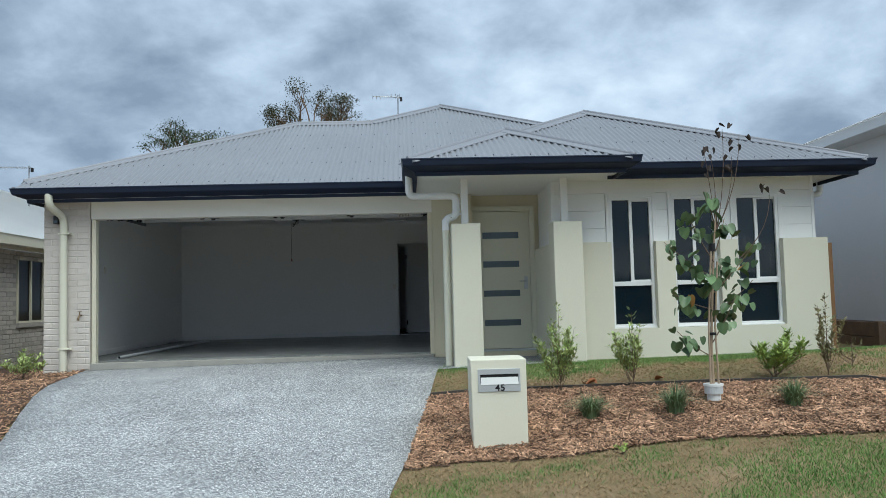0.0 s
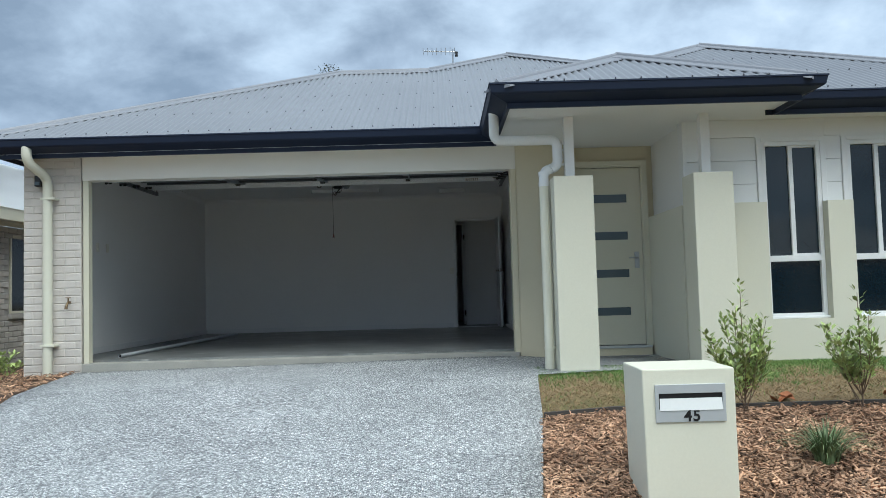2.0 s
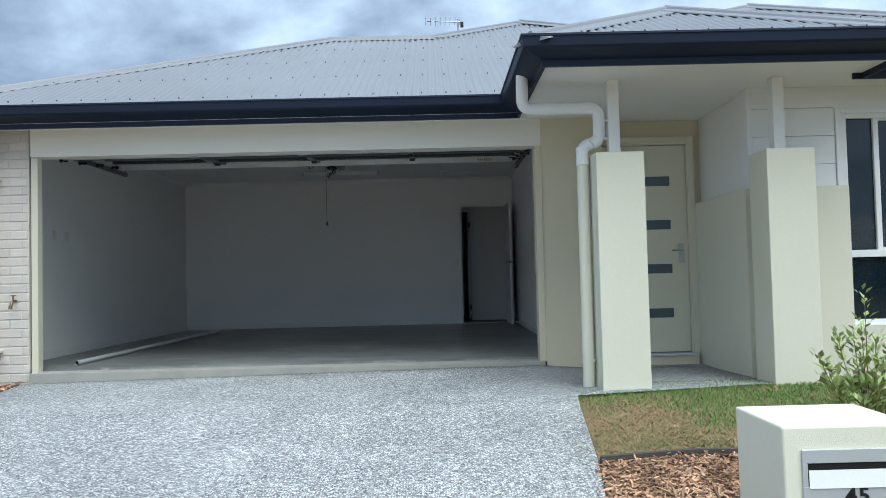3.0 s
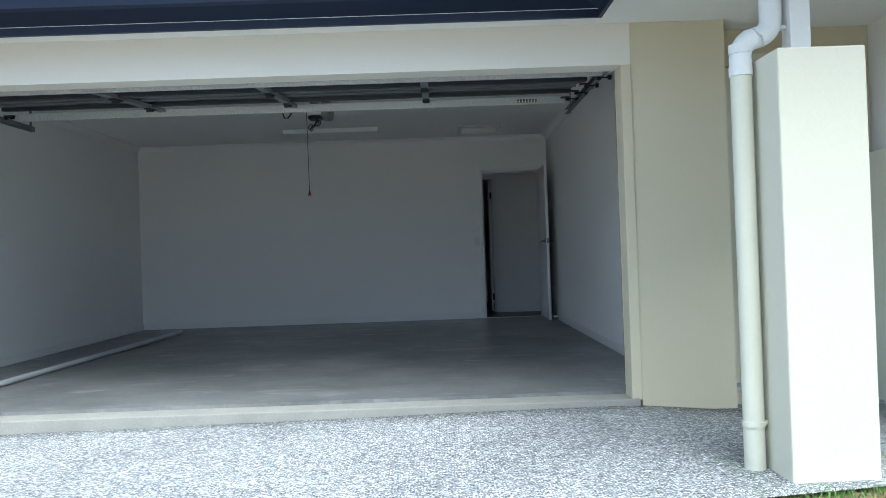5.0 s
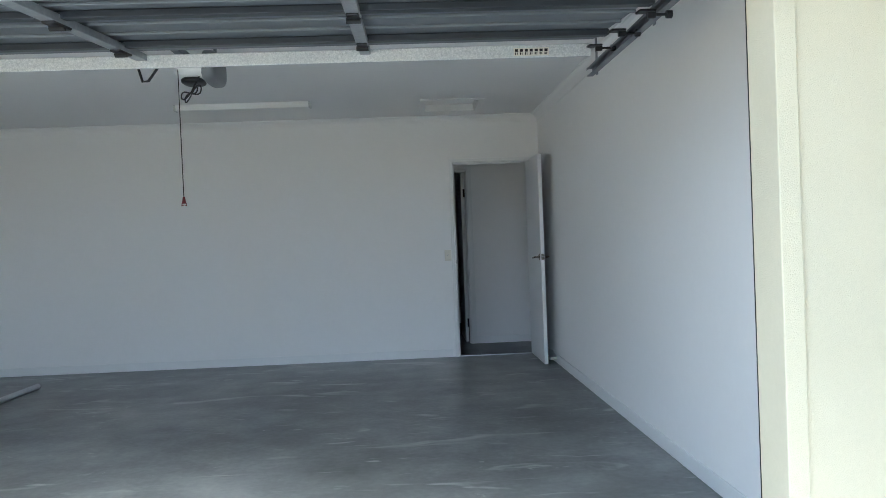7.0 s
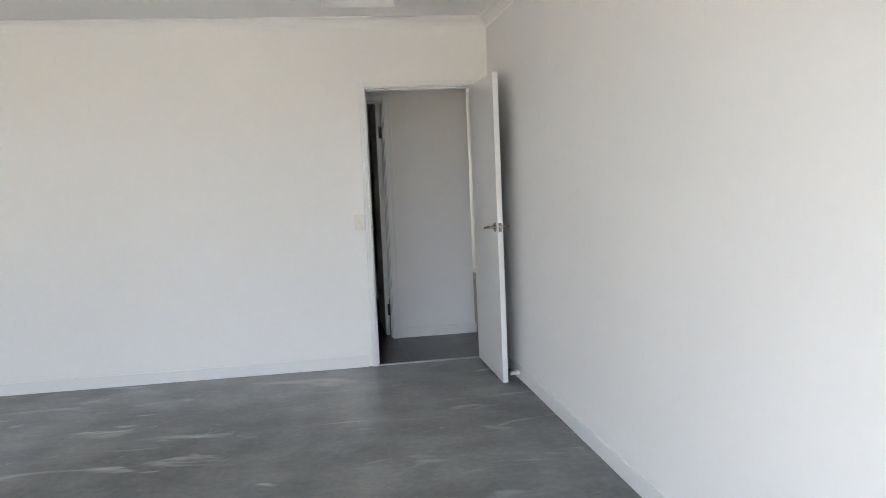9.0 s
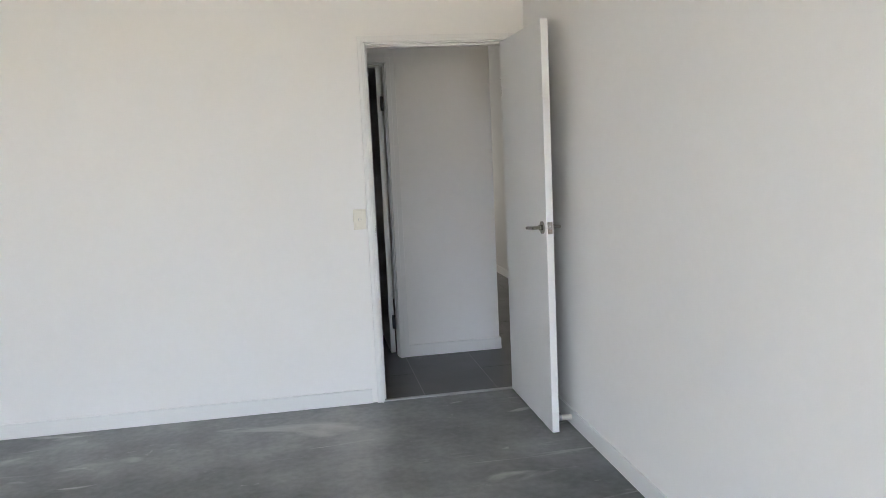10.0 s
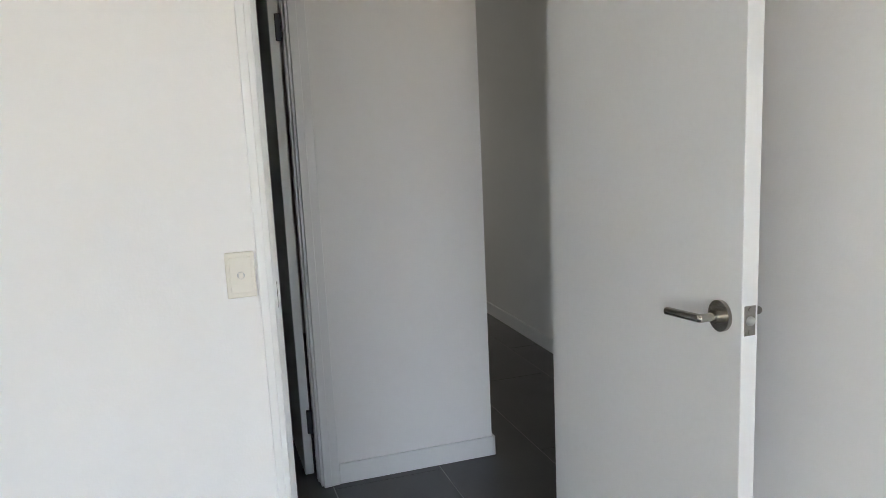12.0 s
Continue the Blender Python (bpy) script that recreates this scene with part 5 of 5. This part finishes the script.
branches = [((0, 0, 0.42), (-0.30, 0.05, 0.66)), ((0.01, 0, 0.55), (0.22, -0.08, 0.98)), ((0.02, 0, 0.86), (-0.36, -0.02, 1.02)), ((0.02, 0, 0.80), (0.42, 0.0, 1.12)),
            ((0.03, 0, 1.0), (0.46, 0.03, 1.45)), ((0.05, 0, 1.15), (-0.38, 0.08, 1.50)), ((0.06, 0, 1.3), (-0.20, -0.1, 1.72)), ((0.08, 0, 1.4), (0.22, 0.1, 1.72)), ((0.1, 0, 1.6), (0.04, 0.05, 1.95)),
            ((0.03, 0, 1.05), (-0.12, -0.15, 1.20)), ((0.04, 0, 1.1), (0.20, 0.15, 1.30))]
bm = bmesh.new()
leaf_spots = []
for p, q in branches:
    p, q = Vector(p), Vector(q)
    m = p.lerp(q, 0.5) + Vector((0, 0, -0.04))
    pts = [(1 - s) ** 2 * p + 2 * s * (1 - s) * m + s * s * q for s in [k / 5 for k in range(6)]]
    tube(bm, pts, 0.006, 6, 0.003)
    for i in range(14):
        s = rng.uniform(0.45, 1.02)
        leaf_spots.append(p.lerp(q, s) + Vector((rng.uniform(-0.09, 0.09), rng.uniform(-0.09, 0.09), rng.uniform(-0.11, 0.07))))
part("branch", bm, M_BARK, tree)
bm = bmesh.new()
dry_spots = []
for q in [(0.20, 0.0, 2.55), (0.03, 0.05, 2.40), (0.36, 0.0, 2.50), (0.30, 0.05, 2.30), (0.62, 0.0, 1.98), (0.10, 0.05, 2.30)]:
    q = Vector(q)
    p = Vector((0.10, 0, 1.6)) if q.x < 0.5 else Vector((0.3, 0, 1.32))
    m = p.lerp(q, 0.5) + Vector((q.x * 0.3, 0, -0.05))
    tube(bm, [(1 - s) ** 2 * p + 2 * s * (1 - s) * m + s * s * q for s in [k / 6 for k in range(7)]], 0.005, 6, 0.002)
    for i in range(4):
        dry_spots.append(q + Vector((rng.uniform(-0.09, 0.09), rng.uniform(-0.06, 0.06), rng.uniform(-0.16, 0.04))))
part("dead_twig", bm, M_DEAD, tree, "bare dark dead twigs")
big, small, orange, dry = leaf_mesh("leaf", 0.108, 0.110, M_BIGLEAF, True, 0.55), leaf_mesh("leaf", 0.075, 0.075, M_BIGLEAF, True), leaf_mesh("leaf", 0.11, 0.10, M_ORANGE, True), leaf_mesh("leaf", 0.06, 0.045, M_DRYLEAF, True, 0.9)
for i, p in enumerate(leaf_spots):
    me = orange if i in (33, 59) else big if rng.random() < 0.6 else small
    share("leaf", me, tree, Matrix.Translation(p) @ pose(0, 0, 0, rng.uniform(-35, 35), rng.uniform(15, 85), rng.uniform(0, 360)), "yellowing leaf" if me is orange else "")
for p in dry_spots:
    share("leaf", dry, tree, Matrix.Translation(p) @ pose(0, 0, 0, rng.uniform(-60, 60), rng.uniform(20, 95), rng.uniform(0, 360)), "dry dark leaf")
fallen = leaf_mesh("leaf", 0.13, 0.09, M_FALLEN, False, 0.6)
for fx, fy, fr in [(6.95, -4.02, 20), (6.40, -3.40, 80), (6.52, -3.36, 200), (6.45, -3.28, 310), (7.2, -3.5, 120)]:
    fl = thing("fallen_leaf", "curled orange-brown dead leaf on the ground", "leaf", (fx, fy, ground_z(fx, fy) + 0.022), "fallen leaves")
    share("leaf", fallen, fl, pose(0, 0, 0, 12, 8, fr))
guard = thing("trunk_guard", "white plastic pipe collar round the tree base", "trunk guard", (tx, ty, tz))
bm = bmesh.new()
cyl(bm, (0, 0, -0.02), (0, 0, 0.12), 0.062, seg=24)
part("pipe", bm, M_PVC, guard)
part("collar", cyl(bmesh.new(), (0, 0, 0.085), (0, 0, 0.165), 0.083, seg=24), M_PVCG, guard, "silver-grey upper collar")
part("rim", cyl(bmesh.new(), (0, 0, 0.155), (0, 0, 0.175), 0.09, seg=24), M_PVC, guard)

# ---- garden edging ----
edging = thing("garden_edging", "dark timber edging between lawn and mulch", "edging", (6.8, -3.6, -0.2))
for (xa, ya), (xb, yb) in [((4.78, -3.24), (5.28, -3.26)), ((5.28, -3.26), (6.17, -3.48)), ((6.17, -3.48), (7.54, -3.79)), ((7.54, -3.79), (8.93, -4.18)), ((8.93, -4.18), (9.25, -4.6)), ((9.25, -4.6), (9.7, -5.0))]:
    bm = bmesh.new()
    d = Vector((xb - xa, yb - ya, 0)).normalized()
    n = Vector((-d.y, d.x, 0)) * 0.018
    ring = []
    for x, y in ((xa, ya), (xb, yb)):
        for s in (-1, 1):
            for z in (-0.05, 0.045):
                ring.append(bm.verts.new((x + s * n.x, y + s * n.y, ground_z(x, y) + z)))
    for q in [(0, 1, 3, 2), (4, 6, 7, 5), (1, 5, 7, 3), (0, 4, 5, 1), (2, 3, 7, 6), (0, 2, 6, 4)]:
        bm.faces.new([ring[i] for i in q])
    bmesh.ops.recalc_face_normals(bm, faces=bm.faces[:])
    under(edging, part("board", bm, M_EDGE))

# ---- fence post, neighbouring houses ----
fence = thing("side_fence", "raw timber fence end beside the house corner", "fence", (10.42, -0.95, -0.12))
part("post", boxes((-0.04, 0.04, -0.045, 0.045, -0.2, 1.54), bevel=0.004), M_TIMBER, fence)
part("rail", boxes((-0.02, 0.02, 0.045, 2.4, 0.25, 0.32), (-0.02, 0.02, 0.045, 2.4, 1.2, 1.27)), M_TIMBER, fence)
for i in range(20):
    part("paling", boxes((-0.036, -0.021, 0.05 + 0.115 * i, 0.155 + 0.115 * i, 0.0, 1.5)), M_TIMBER, fence)

nl = thing("neighbour_house_brick", "low grey-beige brick house with a pale roof", "house", (-2.75, 4.0, -0.4))
nl_wall = under(nl, part("wall", boxes((-7.5, -2.765, 0.3, 12, -0.6, 1.9)), M_MORTARD))
under(nl, part("fascia", boxes((-2.34, -2.30, 0.0, 12.3, 1.92, 2.11), bevel=0.006), M_CREAM, label="cream eave fascia"))
under(nl, part("soffit", boxes((-2.75, -2.34, 0.0, 12.3, 1.90, 1.93)), M_CREAM))
bm = bmesh.new()
for q in [[(-2.28, -0.1, 2.10), (-2.28, 12.4, 2.10), (-6.6, 12.4, 4.1), (-6.6, 4.2, 4.1)], [(-2.28, -0.1, 2.10), (-6.6, 4.2, 4.1), (-10.9, -0.1, 2.1)]]:
    bm.faces.new([bm.verts.new(v) for v in q])
bmesh.ops.solidify(bm, geom=bm.faces[:], thickness=0.02)
under(nl, part("roof", bm, M_NBROOF, label="pale roof sheeting"))
nw = under(nl, part("window", boxes((-2.80, -2.74, 3.42, 3.46, 0.53, 1.77), (-2.80, -2.74, 4.43, 4.47, 0.53, 1.77), (-2.80, -2.74, 3.46, 4.43, 1.73, 1.77), (-2.80, -2.74, 3.46, 4.43, 0.53, 0.57), (-2.80, -2.735, 3.92, 3.97, 0.57, 1.73)), M_CREAM, label="cream framed sliding window"))
for a, b in ((3.46, 3.92), (3.97, 4.43)):
    ob = part("pane", boxes((-2.775, -2.765, a, b, 0.57, 1.73)), M_GLASS)
    ob.parent = nw
under(nl, part("sill", boxes((-2.77, -2.70, 3.38, 4.51, 0.45, 0.525), bevel=0.004), M_BRICKN))

nr = thing("neighbour_house_rendered", "tall grey-white rendered house with a pale roof", "house", (12.2, 4.0, 0.2))
under(nr, part("wall", boxes((12.2, 20, 0.0 - 3.0, 14, -0.3, 3.22)), M_NBW))
under(nr, part("fascia", boxes((11.72, 11.76, -3.4, 14.3, 3.20, 3.36), (11.76, 12.2, -3.4, 14.3, 3.21, 3.23), bevel=0.004), M_NBROOF, label="pale eave fascia"))
bm = bmesh.new()
for q in [[(11.66, -3.5, 3.36), (11.66, 14.4, 3.36), (16, 14.4, 4.95), (16, -3.5, 4.95)], [(20.3, -3.5, 3.36), (16, -3.5, 4.95), (16, 14.4, 4.95), (20.3, 14.4, 3.36)]]:
    bm.faces.new([bm.verts.new(v) for v in q])
bmesh.ops.solidify(bm, geom=bm.faces[:], thickness=0.03)
under(nr, part("roof", bm, M_NBROOF, label="pale roof sheeting"))
ho = thing("house_across_street", "low brick house with a pale hip roof across the street", "house", (19.0, -29.0, -0.95))
under(ho, part("wall", boxes((12.5, 25.5, -34.0, -26.0, -1.3, 1.6)), M_BRICKN))
bm = bmesh.new()
e0 = [bm.verts.new(v) for v in [(11.9, -25.4, 1.55), (26.1, -25.4, 1.55), (26.1, -34.6, 1.55), (11.9, -34.6, 1.55)]]
r0, r1 = bm.verts.new((16.5, -30.0, 3.7)), bm.verts.new((21.5, -30.0, 3.7))
for q in [(e0[1], e0[0], r0, r1), (e0[2], e0[1], r1), (e0[3], e0[2], r1, r0), (e0[0], e0[3], r0)]:
    bm.faces.new(q)
bmesh.ops.solidify(bm, geom=bm.faces[:], thickness=0.03)
under(ho, part("roof", bm, M_NBROOF, label="pale roof sheeting"))
for x in (14.0, 17.0, 21.5):
    under(ho, part("window", boxes((x, x + 1.5, -26.02, -25.97, -0.1, 1.2)), M_GLASS, label="dark window"))

rw = thing("retaining_wall", "low brown timber sleeper retaining wall", "retaining wall", (11.7, 2.0, -0.1))
for z0 in (-0.20, 0.03):
    for y0 in (-0.1, 2.3, 4.7):
        under(rw, part("sleeper", boxes((11.68, 11.75, y0, y0 + 2.38, z0, z0 + 0.22), bevel=0.008), M_SLEEPER))
under(rw, part("post", boxes((11.60, 11.68, -0.1, 0.02, -0.3, 0.27), (11.60, 11.68, 2.24, 2.36, -0.3, 0.27), bevel=0.006), M_SLEEPER))
structure("raised_bed_ground", boxes((11.75, 12.2, -3.0, 8, -0.3, 0.235)), M_BED, "raised mulch strip behind the retaining wall", "ground")

# ---- television aerials ----
def aerial(x, y, z0, z1, boom, n, label):
    t = thing("tv_aerial", label, "aerial", (x, y, z0), "television aerials")
    h = z1 - z0
    part("mast", tube(bmesh.new(), [(0, 0, 0), (0, 0, h + 0.06)], 0.018, 8), M_STEEL, t)
    part("boom", tube(bmesh.new(), [(0.06, 0, h), (boom, 0, h + 0.03)], 0.012, 6), M_STEEL, t)
    for i in range(n):
        bx = 0.04 + (boom - 0.06) * i / (n - 1)
        part("element", tube(bmesh.new(), [(bx, -0.24, h + 0.02), (bx, 0.24, h + 0.02)], 0.005, 5), M_STEEL, t)
    part("junction_box", boxes((0.05, 0.11, -0.03, 0.03, h - 0.10, h), bevel=0.006), M_BLACK, t)
    return t


aerial(4.42, 7.34, 4.43, 5.74, -0.60, 8, "thin metal television aerial on the roof")
aerial(-5.2, 9.0, 3.45, 4.45, -0.75, 7, "thin metal television aerial on the pale roof")

# ---- gum trees behind the house ----
def gum(x, y, top, spread, crown_h, seed, leaf_mat, n_clumps, label, dense):
    rng = random.Random(seed)
    t = thing("gum_tree", label, "tree", (x, y, -1.5))
    t.scale = (2.18, 2.18, 2.18)
    bm = bmesh.new()
    base_h = top - crown_h
    tips = []
    tube(bm, [(0, 0, 0), (0.2, 0.1, base_h * 0.5), (0.0, 0.0, base_h)], 0.28, 8, 0.18)

    def limb(p, d, length, r, depth):
        q = p + d * length
        m = p.lerp(q, 0.5) + Vector((rng.uniform(-0.1, 0.1), rng.uniform(-0.1, 0.1), 0.05)) * length
        tube(bm, [(1 - s) ** 2 * p + 2 * s * (1 - s) * m + s * s * q for s in (0, 0.33, 0.66, 1)], r, 5, r * 0.55)
        if depth == 0:
            tips.append(q)
            return
        for i in range(3):
            nd = (d + Vector((rng.uniform(-0.8, 0.8), rng.uniform(-0.8, 0.8), rng.uniform(-0.25, 0.6)))).normalized()
            limb(p.lerp(q, rng.uniform(0.6, 1)), nd, length * rng.uniform(0.5, 0.75), r * 0.5, depth - 1)

    for i in range(n_clumps):
        a = math.tau * i / n_clumps + rng.uniform(-0.3, 0.3)
        out = rng.uniform(0.25, 1.0)
        d = Vector((math.cos(a) * out * spread / crown_h * 0.6, math.sin(a) * out * 0.5, 1)).normalized()
        limb(Vector((0, 0, base_h * rng.uniform(0.9, 1.0))), d, crown_h * rng.uniform(0.38, 0.52), 0.10, 2)
    part("trunk", bm, M_BARK, t)
    spots = []
    for p in tips:
        for i in range(dense):
            o = Vector((rng.gauss(0, 0.21), rng.gauss(0, 0.21), rng.gauss(0.05, 0.11)))
            spots.append((p + o, (rng.uniform(-1, 1), rng.uniform(-1, 1), rng.uniform(-1, 0.4))))
    scatter_leaves("crown", spots, 0.15, 0.06, leaf_mat, rng, t)
    return t


gum(-6.8, 90.0, 15.0, 10.5, 5.8, 31, M_GUM, 12, "tall sparse grey-green gum tree behind the house", 60)
gum(-22.6, 90.0, 12.6, 8.0, 4.0, 33, M_GUM2, 9, "dark green tree behind the house", 60)

# ---- lawn and mulch ----
def stuff(name, verts, faces, material, label, category):
    ob = from_lists(name, verts.tolist(), faces.tolist(), material)
    return tagged(ob, label, category, "", "stuff")


gen = np.random.default_rng(5)


def lawn_ok(x, y):
    if -1.2 > y and x > drive_right(y) + 0.0 and y > bed_back(min(max(x, 4.77), 8.93)) + 0.02 and x < 11.6 and not (5.08 < x < 5.55 and y > -1.68):
        return True
    return y < bed_front(min(max(x, 4.52), 9.6)) and x > drive_right(y) and y > -8.5 and x < 10


def greenness(x, y):
    """Share of living grass: patchy, dried out along the garden bed and the driveway."""
    g = noise.noise(Vector((x * 0.9, y * 0.9, 3.1))) + 0.6 * noise.noise(Vector((x * 3.1, y * 3.1, 7.7)))
    if y > -4.3:
        g += 1.1 * (y + 2.15) + 0.16 * (x - 5.6)
    else:
        d = bed_front(min(max(x, 4.52), 9.6)) - y
        g -= 0.7 * max(0, 1 - d / 0.5) + 0.3 * max(0, 1 - (x - drive_right(y)) / 0.5)
    return min(1, max(0.03, 0.64 + 1.4 * g + 0.05 * (x - 5)))


pts, dry = [], []
while len(pts) < 105000 or len(dry) < 60000:
    x, y = gen.uniform(4.3, 11.6), gen.uniform(-8.0, -1.2)
    if not lawn_ok(x, y):
        continue
    if gen.uniform() < greenness(x, y):
        pts.append((x, y, ground_z(x, y) - 0.012))
    elif gen.uniform() < 0.75:
        dry.append((x, y, ground_z(x, y) - 0.008))


def blades(name, points, tall, droop, material, label):
    """One sheet of bent grass blades."""
    P = np.array(points)
    n = len(P)
    ang, h, w = gen.uniform(0, math.tau, n), gen.uniform(*tall, n), gen.uniform(0.002, 0.0038, n)
    lean = gen.uniform(*droop, n) * h
    la = gen.uniform(0, math.tau, n)
    S2 = np.stack([np.cos(ang) * w, np.sin(ang) * w, np.zeros(n)], 1)
    Lz = np.stack([np.cos(la) * lean, np.sin(la) * lean, h], 1)
    V = np.stack([P - S2, P + S2, P + S2 * 0.7 + Lz * 0.55, P - S2 * 0.7 + Lz * 0.55, P + Lz * np.array([1.4, 1.4, 1.0])], 1).reshape(-1, 3)
    B = np.arange(n)[:, None] * 5
    faces = [tuple(r) for r in (B + np.array([0, 1, 2, 3])).tolist()] + [tuple(r) for r in (B + np.array([3, 2, 4])).tolist()]
    tagged(from_lists(name, V.tolist(), faces, material), label, "grass", "", "stuff")


blades("lawn_grass", pts, (0.012, 0.038), (0.1, 0.9), M_GRASS, "short patchy green lawn grass")
blades("dry_grass", dry, (0.010, 0.022), (0.9, 2.2), M_STRAW, "flattened straw-brown dry grass in the lawn")


def chips(name, count, x0, x1, y0, y1, ok, label):
    pts = []
    while len(pts) < count:
        x, y = gen.uniform(x0, x1), gen.uniform(y0, y1)
        if ok(x, y):
            pts.append((x, y, ground_z(x, y) + 0.006 + abs(gen.normal(0, 0.012))))
    n = len(pts)
    C = np.array(pts)
    L, W, H = gen.uniform(0.008, 0.042, n) * gen.uniform(0.6, 1.25, n), gen.uniform(0.0028, 0.0078, n), gen.uniform(0.0015, 0.0035, n)
    az, tl = gen.uniform(0, math.tau, n), gen.normal(0, 0.35, n)
    d = np.stack([np.cos(az) * np.cos(tl), np.sin(az) * np.cos(tl), np.sin(tl)], 1)
    s = np.stack([-np.sin(az), np.cos(az), gen.normal(0, 0.4, n)], 1)
    u = np.cross(d, s)
    V = []
    for a, b, c in ((-1, -0.6, -1), (1, -1, -1), (0.9, 0.8, -1), (-0.8, 1, -1), (-1, -0.6, 1), (1, -1, 1), (0.9, 0.8, 1), (-0.8, 1, 1)):
        V.append(C + d * (a * L)[:, None] + s * (b * W)[:, None] + u * (c * H)[:, None])
    V = np.stack(V, 1).reshape(-1, 3)
    B = np.arange(n)[:, None] * 8
    F = np.concatenate([B + np.array(q) for q in ([4, 5, 6, 7], [0, 1, 5, 4], [1, 2, 6, 5], [2, 3, 7, 6], [3, 0, 4, 7])])
    return stuff(name, V, F, M_MULCH, label, "mulch")


chips("mulch_chips", 46000, 4.4, 9.7, -6.1, -3.1, in_bed, "loose red-brown bark chips with pale splinters")
chips("mulch_chips_side", 11000, -2.6, 1.4, -5.5, 0.9, in_left_bed, "loose red-brown bark chips beside the driveway")

# ---- bricks and tiles ----
def brick_mesh(l, d, h, material):
    bm = boxes((0, l, 0, d, 0, h))
    bmesh.ops.bevel(bm, geom=[e for e in bm.edges], offset=0.005, segments=1, affect="EDGES")
    me = bpy.data.meshes.new("brick")
    bm.to_mesh(me)
    bm.free()
    me.materials.append(material)
    return me


pier = structure("wall_brick_pier", boxes((-0.70, -0.045, 0.006, 0.115, -0.4, S), (-0.70, -0.60, 0.115, 6.3, -0.4, S)), M_MORTAR, "pale bagged brick pier at the garage corner", "wall")
FULL, HALF, Q = brick_mesh(0.229, 0.09, 0.077, M_BRICK), brick_mesh(0.108, 0.09, 0.077, M_BRICK), brick_mesh(0.168, 0.09, 0.077, M_BRICK)
rng = random.Random(44)
for c in range(29):
    z = -0.32 + 0.0862 * c + 0.13
    if z + 0.077 > S:
        break
    for x, me in ([(-0.702, FULL), (-0.463, FULL), (-0.224, Q)] if c % 2 else [(-0.702, HALF), (-0.584, FULL), (-0.345, FULL), (-0.106, brick_mesh(0.058, 0.09, 0.077, M_BRICK) if c == 0 else None)]):
        if me is None:
            me = STUB
        if x == -0.106 and c == 0:
            STUB = me
        share("brick", me, pier, Matrix.Translation((x, -0.001 + rng.uniform(-0.0015, 0.0015), z)))
NF, NH = brick_mesh(0.229, 0.03, 0.075, M_BRICKN), brick_mesh(0.11, 0.03, 0.075, M_BRICKN)
for c in range(28):
    z = -0.52 + 0.0862 * c
    for i in range(11):
        y = 2.3 + 0.24 * i + (0.12 if c % 2 else 0)
        if y + 0.23 > 3.42 and y < 4.47 and 0.40 < z + 0.04 < 1.74:
            continue
        ob = share("brick", NF, nl_wall, pose(0, 0, 0, 0, 0, 90))
        ob.matrix_basis = Matrix.Translation((-2.740 + rng.uniform(-0.002, 0.002), y, z)) @ pose(0, 0, 0, 0, 0, 90)
bm = boxes((0.0025, 0.4475, 0.0025, 0.8975, -0.006, 0.0))
TILE = bpy.data.meshes.new("tile")
bm.to_mesh(TILE)
bm.free()
TILE.materials.append(M_TILE)
bm = boxes((0.0025, 0.4475, 0.0025, 0.4975, -0.006, 0.0))
CUT = bpy.data.meshes.new("tile")
bm.to_mesh(CUT)
bm.free()
CUT.materials.append(M_TILE)
for i, x in enumerate([3.24, 3.69, 4.14, 4.59, 5.04, 5.49, 5.94]):
    y = 6.65
    if i % 2 == 0:
        share("tile", CUT, floor_hall, Matrix.Translation((x, 6.15, 0.0)))
    else:
        y = 6.152
    while y < 11.6:
        share("tile", TILE, floor_hall, Matrix.Translation((x, y, 0.0)))
        y += 0.9
